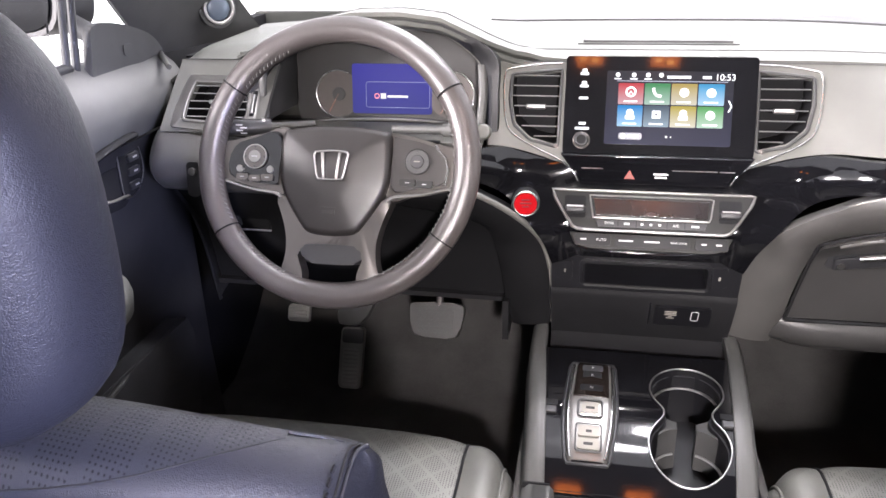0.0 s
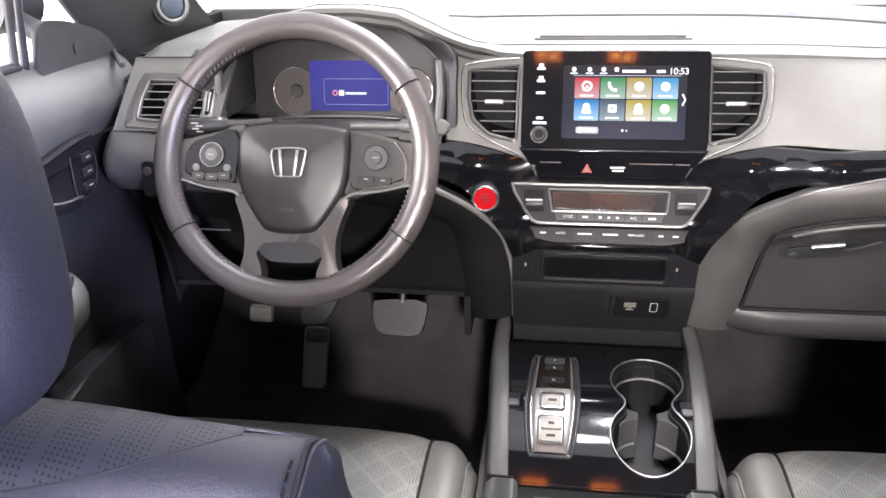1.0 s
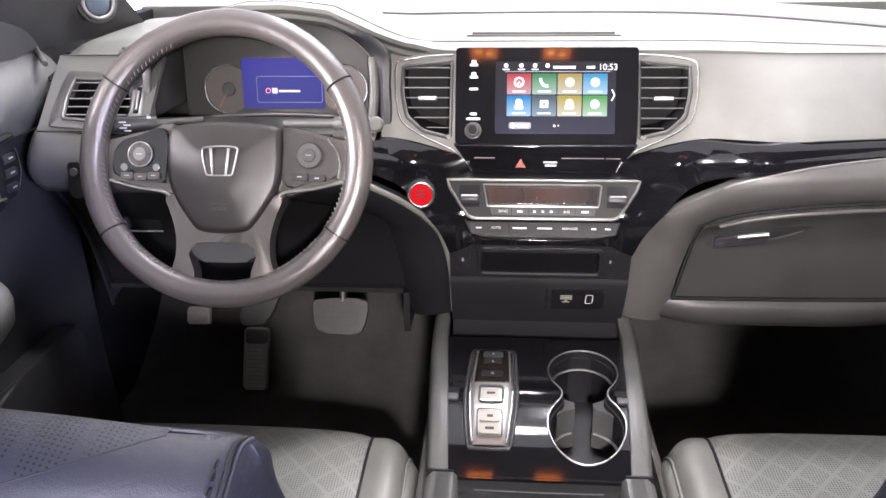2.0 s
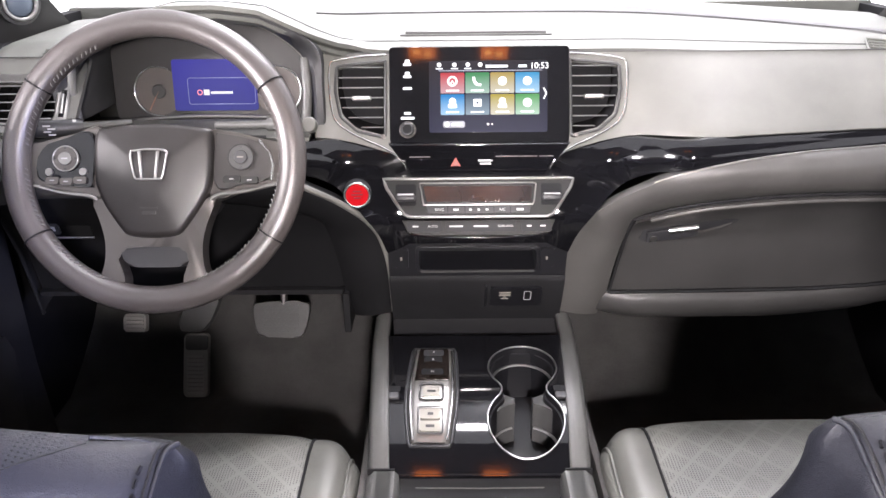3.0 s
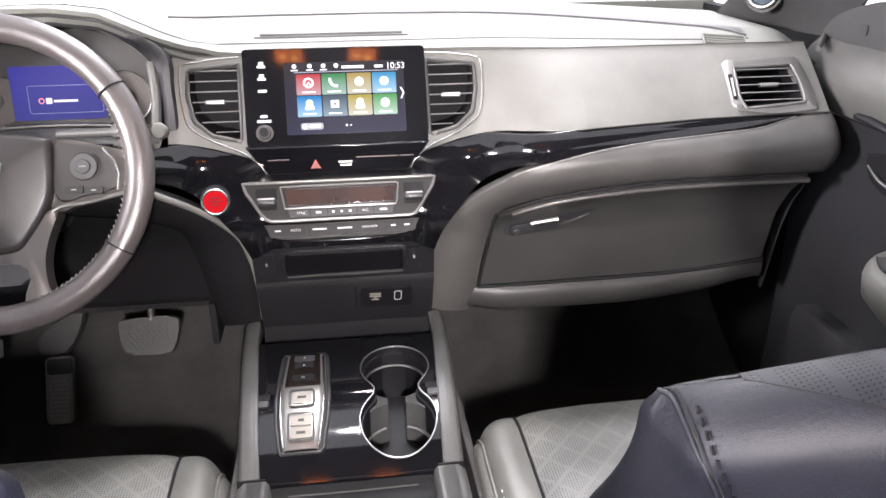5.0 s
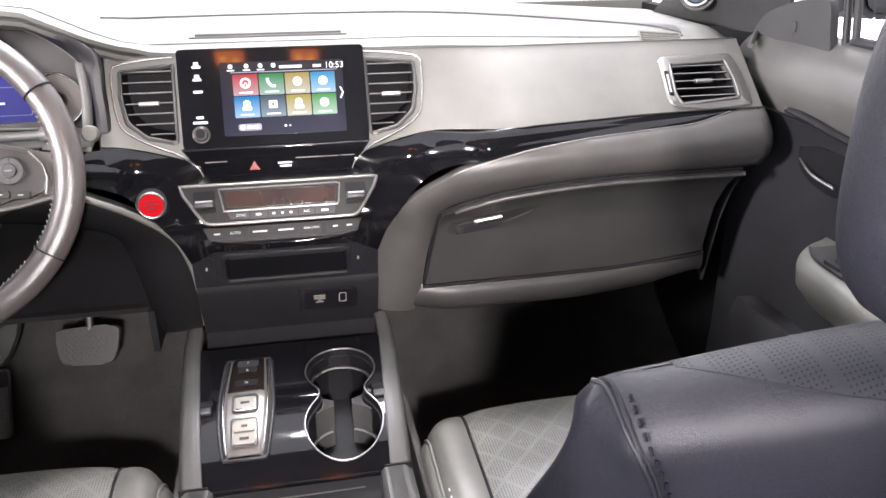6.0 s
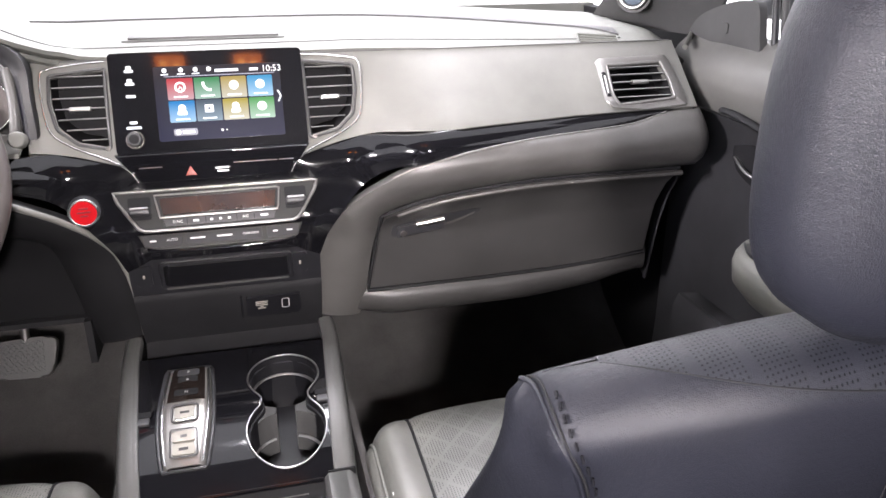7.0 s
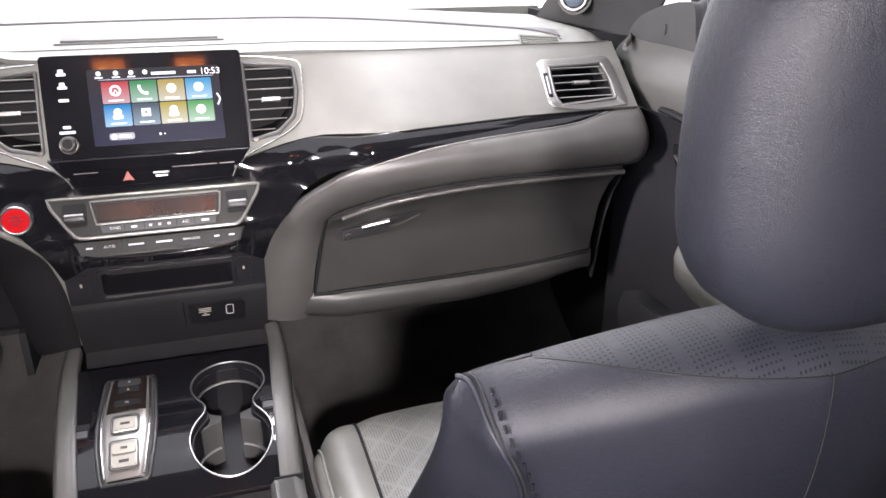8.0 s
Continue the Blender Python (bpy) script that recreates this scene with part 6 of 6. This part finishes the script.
    pan = part("seat_cushion", sheet(cush(-0.224, 0.224, 30, lambda t: 0.006 - 0.004 * abs(2 * t - 1) ** 2 - 0.007 * abs(2 * t - 1) ** 14), 0.01, (0, 0, -1)), HIDE_PERF, seat, "pale grey perforated leather cushion")
    for s in (-1, 1):
        part("bolster", sheet(cush(s * 0.226, s * 0.280, 10, lambda t: -0.005 + 0.009 * math.sin(math.pi * min(1, t * 0.75 + 0.05)) - 0.018 * t ** 6), 0.01, (0, 0, -1)), HIDE_SEAT, seat, "smooth grey leather side bolster")
        rows5 = []
        for r in cush(s * 0.2805, s * 0.293, 3, lambda t: -0.018 - 0.012 * t ** 2):
            rows5.append(r)
        last = rows5[-1]
        rows5.append([p + Vector((s * 0.004, 0, -0.05)) for p in last])
        rows5.append([p + Vector((s * 0.002, -0.01, max(-0.20, 0.10 - p.z))) for p in last])
        part("side_skirt", sheet(rows5, 0.006, (-s, 0, 0)), HIDE_SEAT, seat, "grey leather side of the cushion")
        edge_line = [p + Vector((0, 0, 0.002)) for p in rows5[0][:12]]
        line = curve(edge_line, 70)
        part("piping", tube(line, 0.0024, 8), HIDE_SEAT, seat)
        for k in range(0, 46, 2):
            p, q = line[k] + Vector((-s * 0.007, 0, 0.0098)), line[k + 1] + Vector((-s * 0.007, 0, 0.0098))
            part("stitch", tube([p, p.lerp(q, 0.7)], 0.0012, 5), THREAD, seat)
        groove = [p + Vector((0, 0, 0.0005)) for p in cush(s * 0.225, s * 0.2251, 1, lambda t: -0.004)[0][:14]]
        part("seam_groove", tube(curve(groove, 50), 0.0022, 6), DARKER, seat)
    part("seat_base", box((0.46, 0.44, 0.17), pose(0, 0.62, FLOOR_Z + 0.087), 0.01), DARKER, seat, "black seat frame on its rails")
    part("backrest_hinge", tube([(-0.25, 0.50, 0.30), (0.25, 0.50, 0.30)], 0.03, 12), DARKER, seat)
    return seat


driver = build_seat()
copy_thing(driver, pose(0.455, 0.6, FLOOR_Z))
driver.matrix_basis = pose(-0.463, 0.592, FLOOR_Z - 0.012)

# ================= front doors =================
DOOR_Z = [0.10, 0.30, 0.44, 0.50, 0.56, 0.62, 0.68, 0.715, 0.745, 0.765, 0.79, 0.82, 0.842, 0.853]
DOOR_X = [0.775, 0.785, 0.785, 0.785, 0.785, 0.785, 0.783, 0.776, 0.764, 0.755, 0.750, 0.760, 0.782, 0.80]


def door_x(z):
    return float(np.interp(z, DOOR_Z, DOOR_X))


def build_door(s, num):
    d = thing(f"door_{num}", "grey padded front door panel with armrest, closed", "door", (s * 0.78, 0.4, 0.10), kind="structure")
    P = lambda y, z, off=0.0: Vector((s * (door_x(z) - off), y, z))

    def belt(y):
        return float(np.interp(y, [-0.45, 0.7, 0.95, 1.1, 1.14], [0.0, 0.0, 0.003, 0.012, 0.012]))

    ys = [lerp(-0.45, 1.15, k / 30) for k in range(31)]
    up = [[P(y, z + belt(y) * (z - 0.74) / 0.1) for z in (0.742, 0.75, 0.765, 0.78, 0.79, 0.805, 0.82, 0.835, 0.842, 0.853)] for y in ys]
    part("upper_panel", sheet(up, 0.008, (s, 0, 0)), DOOR_PAD, d, "padded grey upper door panel")
    lo = [[P(y, z) for z in (0.10, 0.2, 0.30, 0.44, 0.50, 0.56, 0.62, 0.68, 0.70, 0.715, 0.738)] for y in ys]
    # black stands in for the shade on the lower door
    part("lower_panel", sheet(lo, 0.008, (s, 0, 0)), DARK, d, "charcoal lower door panel, its shade painted black")
    band = curve([P(0.985, 0.7505, 0.002), P(0.955, 0.7515, 0.005), P(0.92, 0.748, 0.006), P(0.84, 0.737, 0.006), P(0.6, 0.725, 0.006), P(0.0, 0.72, 0.006)], 40)
    part("lacquer_strip", tube([p for p in band], 0.0085, 10, flat=0.6), DARKER, d, "piano-black strip tapering along the door")
    # mirror corner
    sail = [(1.150, 0.848), (1.130, 0.870), (1.10, 0.886), (1.035, 0.905), (0.985, 0.911), (0.966, 0.904), (0.957, 0.870), (0.953, 0.836), (1.0, 0.836), (1.07, 0.840)]
    so = smooth_outline(sail, 50)
    bm = bmesh.new()
    rows = [[Vector((s * (0.795 - 0.012 * (1 - k) - k * 0.0), lerp(y, 1.01, 0.02 * j), z)) for y, z in so] for j, k in ((0, 1), (0, 0.3), (1, 0))]
    V = skin(bm, rows, True)
    bm.faces.new(V[-1])
    bm.faces.new(V[0][::-1])
    cover = part("mirror_corner", bm, CHAR, d, "dark triangular cover at the window corner")
    part("corner_mark", prism(rounded(0.022, 0.016, 0.004), 0.0015, plane_at((s * 0.7825, 1.045, 0.866), (0, 1, 0) if s < 0 else (0, -1, 0), (0, 0, 1)), 0.0005), CHAR, cover)
    part("window_post", tube([(s * 0.80, 0.940, 0.840), (s * 0.797, 0.955, 0.95), (s * 0.77, 0.93, 1.18)], 0.0055, 8), DARK, d, "black upright window channel")
    part("window_channel", tube([(s * 0.802, 0.922, 0.840), (s * 0.799, 0.937, 0.95), (s * 0.772, 0.912, 1.18)], 0.0055, 8), CHAR, d)
    part("belt_seal", tube([(s * 0.803, -0.45, 0.855), (s * 0.803, 0.4, 0.855), (s * 0.803, 0.93, 0.857)], 0.008, 8), DARK, d, "black rubber seal along the window")
    # armrest with switches
    arm = []
    inlay = []
    for k in range(36):
        y = lerp(0.885, -0.2, (k / 35) ** 2)
        end = math.sqrt(max(0.0, 1 - (max(0.0, y - 0.80) / 0.0852) ** 2))
        zt = 0.580 + 0.012 * sstep(0.85, 0.45, y)
        xin = lerp(0.775, float(np.interp(y, [0.40, 0.52, 0.62, 0.885], [0.745, 0.700, 0.678, 0.705])), end)
        arm.append([Vector((s * x, y, z)) for x, z in ((0.79, zt + 0.004), (0.782, zt + 0.002), (min(0.78, xin + 0.022), zt), (xin + 0.010, zt - 0.003), (xin + 0.003, zt - 0.010), (xin, zt - 0.020), (xin + 0.004, zt - 0.045), (min(0.785, xin + 0.03), zt - 0.075), (0.79, zt - 0.10))])
        if 0.05 < y < 0.862:
            inlay.append([Vector((s * x, y, zt + 0.003)) for x in (0.784, lerp(0.784, xin + 0.018, 0.5), min(0.783, xin + 0.018))])
    # the pale hide stands in for window light falling on the armrest
    rest_ = part("armrest", sheet(arm, 0.006, (s * 0.7, 0, -0.5)), HIDE_SEAT, d, "padded armrest, its window light put in as pale grey")
    part("armrest_inlay", sheet(inlay, 0.003, (0, 0, -1)), CHAR, rest_, "charcoal padded top of the armrest")
    part("armrest_welt", tube([r[-1] + Vector((0, 0, 0.0005)) for r in inlay], 0.0014, 6), DARK, rest_)
    part("switch_base", prism(rounded(0.13, 0.05, 0.01), 0.006, plane_at((s * 0.742, 0.74, 0.583), (0, 1, 0), (-1, 0, 0)), 0.002), DARK, rest_)
    part("switch", box((0.018, 0.028, 0.008), pose(s * 0.735, 0.775, 0.591), 0.002), CHAR, rest_)
    part("switch_mark", box((0.006, 0.008, 0.0008), pose(s * 0.735, 0.775, 0.5955)), INK, rest_)
    # inner handle
    hw = plane_at((s * 0.7795, 0.915, 0.680), (0, -s, 0), (0, 0, 1))
    bowl = part("handle_bowl", prism(smooth_outline([(-0.055, 0.018), (0.0, 0.030), (0.06, 0.022), (0.055, -0.028), (0.0, -0.030), (-0.045, -0.012)], 40), 0.004, hw, 0.002), DARKER, d, "dark bowl behind the door handle")
    part("handle", tube(curve([hw @ Vector((-0.046, 0.002, 0.004)), hw @ Vector((-0.005, -0.010, 0.012)), hw @ Vector((0.046, -0.017, 0.010))], 14), 0.0036, 10, flat=0.6), SATIN, bowl, "chrome door handle")
    part("door_pocket", sheet([[Vector((s * x, y, z)) for y in (0.1, 0.5, 0.85, 1.02)] for x, z in ((0.785, 0.42), (0.745, 0.425), (0.735, 0.40), (0.745, 0.25), (0.775, 0.14))], 0.006, (s, 0, 0)), DARK, d, "black map pocket")
    part("pocket_edge", tube(curve([(s * 0.742, 0.40, 0.417), (s * 0.741, 0.70, 0.418), (s * 0.742, 0.80, 0.420), (s * 0.750, 0.86, 0.421)], 24), 0.004, 8), CHAR, d, "charcoal upper edge of the pocket")
    part("speaker_ring", ring(plane_at((s * 0.772, 0.98, 0.30), (0, 1, 0), (0, 0, 1)), 0.075, 0.004, 36), CHAR, d)
    if s < 0:
        mp = plane_at((s * 0.776, 0.985, 0.697), (0, 1, 0), (0, 0, 1))
        plate = part("memory_plate", prism(smooth_outline([(-0.030, 0.030), (0.018, 0.032), (0.030, 0.020), (0.030, -0.010), (0.012, -0.034), (-0.016, -0.040), (-0.030, -0.030)], 40), 0.003, mp, 0.001), DARKER, d, "black memory switch plate")
        part("plate_edge", tube([mp @ Vector((x, y, 0.003)) for x, y in smooth_outline([(-0.030, 0.030), (0.018, 0.032), (0.030, 0.020), (0.030, -0.010), (0.012, -0.034), (-0.016, -0.040), (-0.030, -0.030)], 40)], 0.0012, 6, True), SATIN, plate)
        for k in range(3):
            key = part("key", prism(rounded(0.028, 0.012, 0.003), 0.004, mp @ pose(0.006 - 0.003 * k, 0.018 - 0.021 * k, 0.003), 0.001), DARK, plate)
            part("key_mark", box((0.010, 0.0025, 0.0006), mp @ pose(0.008 - 0.003 * k, 0.018 - 0.021 * k, 0.0075)), INK, key)
    glassp = part("window_pane", sheet([[Vector((s * lerp(0.806, 0.765, v), y, lerp(0.85, 1.19, v))) for y in (-0.42, 0.2, 0.9)] for v in (0, 0.5, 1)], 0.004, (s, 0, 0)), CLEAR, d, "clear side window")
    glassp.visible_shadow = False
    return d


def build_mirror(s):
    """Outside mirror beyond the front window: shell, glass and foot."""
    t = thing("side_mirror", "dark outside mirror beyond the front door window", "mirror", (s * 1.02, 1.19, 0.84), group="side mirrors")
    m = plane_at((s * 1.10, 1.18, 0.935), (1, s * 0.12, 0), (0, 0.05, 1))
    part("shell", prism(smooth_outline([(-0.11, 0.06), (0.0, 0.075), (0.11, 0.065), (0.115, -0.05), (0.0, -0.075), (-0.11, -0.065)], 40), -0.09, m, 0.0), DARK, t, "dark mirror shell")
    part("glass", prism(smooth_outline([(-0.100, 0.052), (0.0, 0.066), (0.10, 0.056), (0.104, -0.043), (0.0, -0.066), (-0.10, -0.056)], 40), 0.004, m @ pose(0, 0, 0.001)), GLASSBLK, t, "mirror glass")
    part("foot", tube(curve([(s * 0.84, 1.10, 0.850), (s * 0.90, 1.15, 0.866), (s * 0.98, 1.20, 0.885)], 10), 0.018, 10), DARK, t)
    return t


for s in (-1, 1):
    build_mirror(s)
build_door(-1, 1)
build_door(1, 2)

# ================= windscreen pillars with tweeters =================
def build_pillar(s):
    p = thing("windscreen_pillar", "charcoal windscreen pillar trim with a small loudspeaker", "pillar trim", (s * 0.78, 1.25, 0.84), group="windscreen pillars")
    foot = [Vector((s * x, y, 0.842)) for x, y in ((0.800, 1.135), (0.790, 1.20), (0.778, 1.27), (0.745, 1.34), (0.715, 1.40))]
    head = [Vector((s * x, y, 1.20)) for x, y in ((0.735, 0.72), (0.728, 0.76), (0.715, 0.80), (0.690, 0.83), (0.665, 0.84))]
    rows = []
    for k in range(11):
        v = k / 10
        rows.append([a.lerp(b, v ** 1.1) + Vector((-s * 0.012 * math.sin(math.pi * i / 4), 0, 0)) for i, (a, b) in enumerate(zip(foot, head))])
    part("trim_panel", sheet(rows, 0.008, (s, 0.4, 0)), CHAR, p)
    c = Vector((s * 0.724, 1.238, 0.905))
    m = plane_at(c, Vector((0, 0, 1)).cross(Vector((-s * 0.75, -0.66, 0.05))), (0, 0, 1))
    pod = part("tweeter_pod", disc(m @ pose(0, 0, -0.03), 0.033, 0.032, 40, 0.006), CHAR, p, "round loudspeaker pod")
    part("tweeter_ring", ring(m @ pose(0, 0, 0.004), 0.0245, 0.0038, 44), SATIN, pod, "pale ring round the loudspeaker")
    bmd = bmesh.new()
    bmesh.ops.create_uvsphere(bmd, u_segments=28, v_segments=14, radius=0.0205, matrix=m @ Matrix.Diagonal((1, 1, 0.35, 1)) @ pose(0, 0, 0.008))
    part("tweeter_cone", bmd, plastic("tweeter_blue", (0.07, 0.09, 0.12), 0.4, 900, 0.2), pod, "blue-grey domed cone cover")
    corner = curve([(s * 0.742, 1.085, 0.833), (s * 0.758, 1.105, 0.838), (s * 0.785, 1.140, 0.846)], 10)
    part("corner_seal", tube(corner, 0.0045, 8), PAD, p, "pale seal where dashboard and door meet")
    return p


for s in (-1, 1):
    build_pillar(s)

# ================= roof lamps =================
def lamp_box(place, w, h, mat, label, name):
    t = thing(name, label, "lamp", place)
    m = plane_at(place, (1, 0, 0), (0, -1, 0))
    part("bezel", prism(rounded(w + 0.02, h + 0.02, 0.012), 0.010, m @ pose(0, 0, -0.004), 0.003), HEADLINER, t)
    lens = part("lens", prism(rounded(w, h, 0.008), 0.003, m @ pose(0, 0, 0.0055)), mat, t, "lit lens")
    if mat is AMBER:
        for dx in (-0.014, 0.012):
            part("bulb", disc(m @ pose(dx, 0.004 + dx * 0.3, 0.0087), 0.008, 0.0005, 20), BULB, lens, "bright bulb behind the lens")
        part("lens_rib", box((0.002, h * 0.8, 0.001), m @ pose(0.002, 0, 0.0092)), HEADLINER, lens)
    return t


AMBER = glow("lamp_amber", (1.0, 0.22, 0.03), 10.0)
BULB = glow("lamp_bulb", (1.0, 0.42, 0.10), 22.0)
for sx in (-1, 1):
    lamp_box((-0.018 + 0.083 * sx, 0.515, 1.222), 0.062, 0.058, AMBER, "amber map lamp in the headliner", "map_lamp")
lamp_box((0.045, -0.50, 1.150), 0.10, 0.08, glow("lamp_white", (1.0, 0.97, 0.93), 3.0), "unseen white roof lamp behind the front seats, placed to fit the shadows", "roof_lamp")
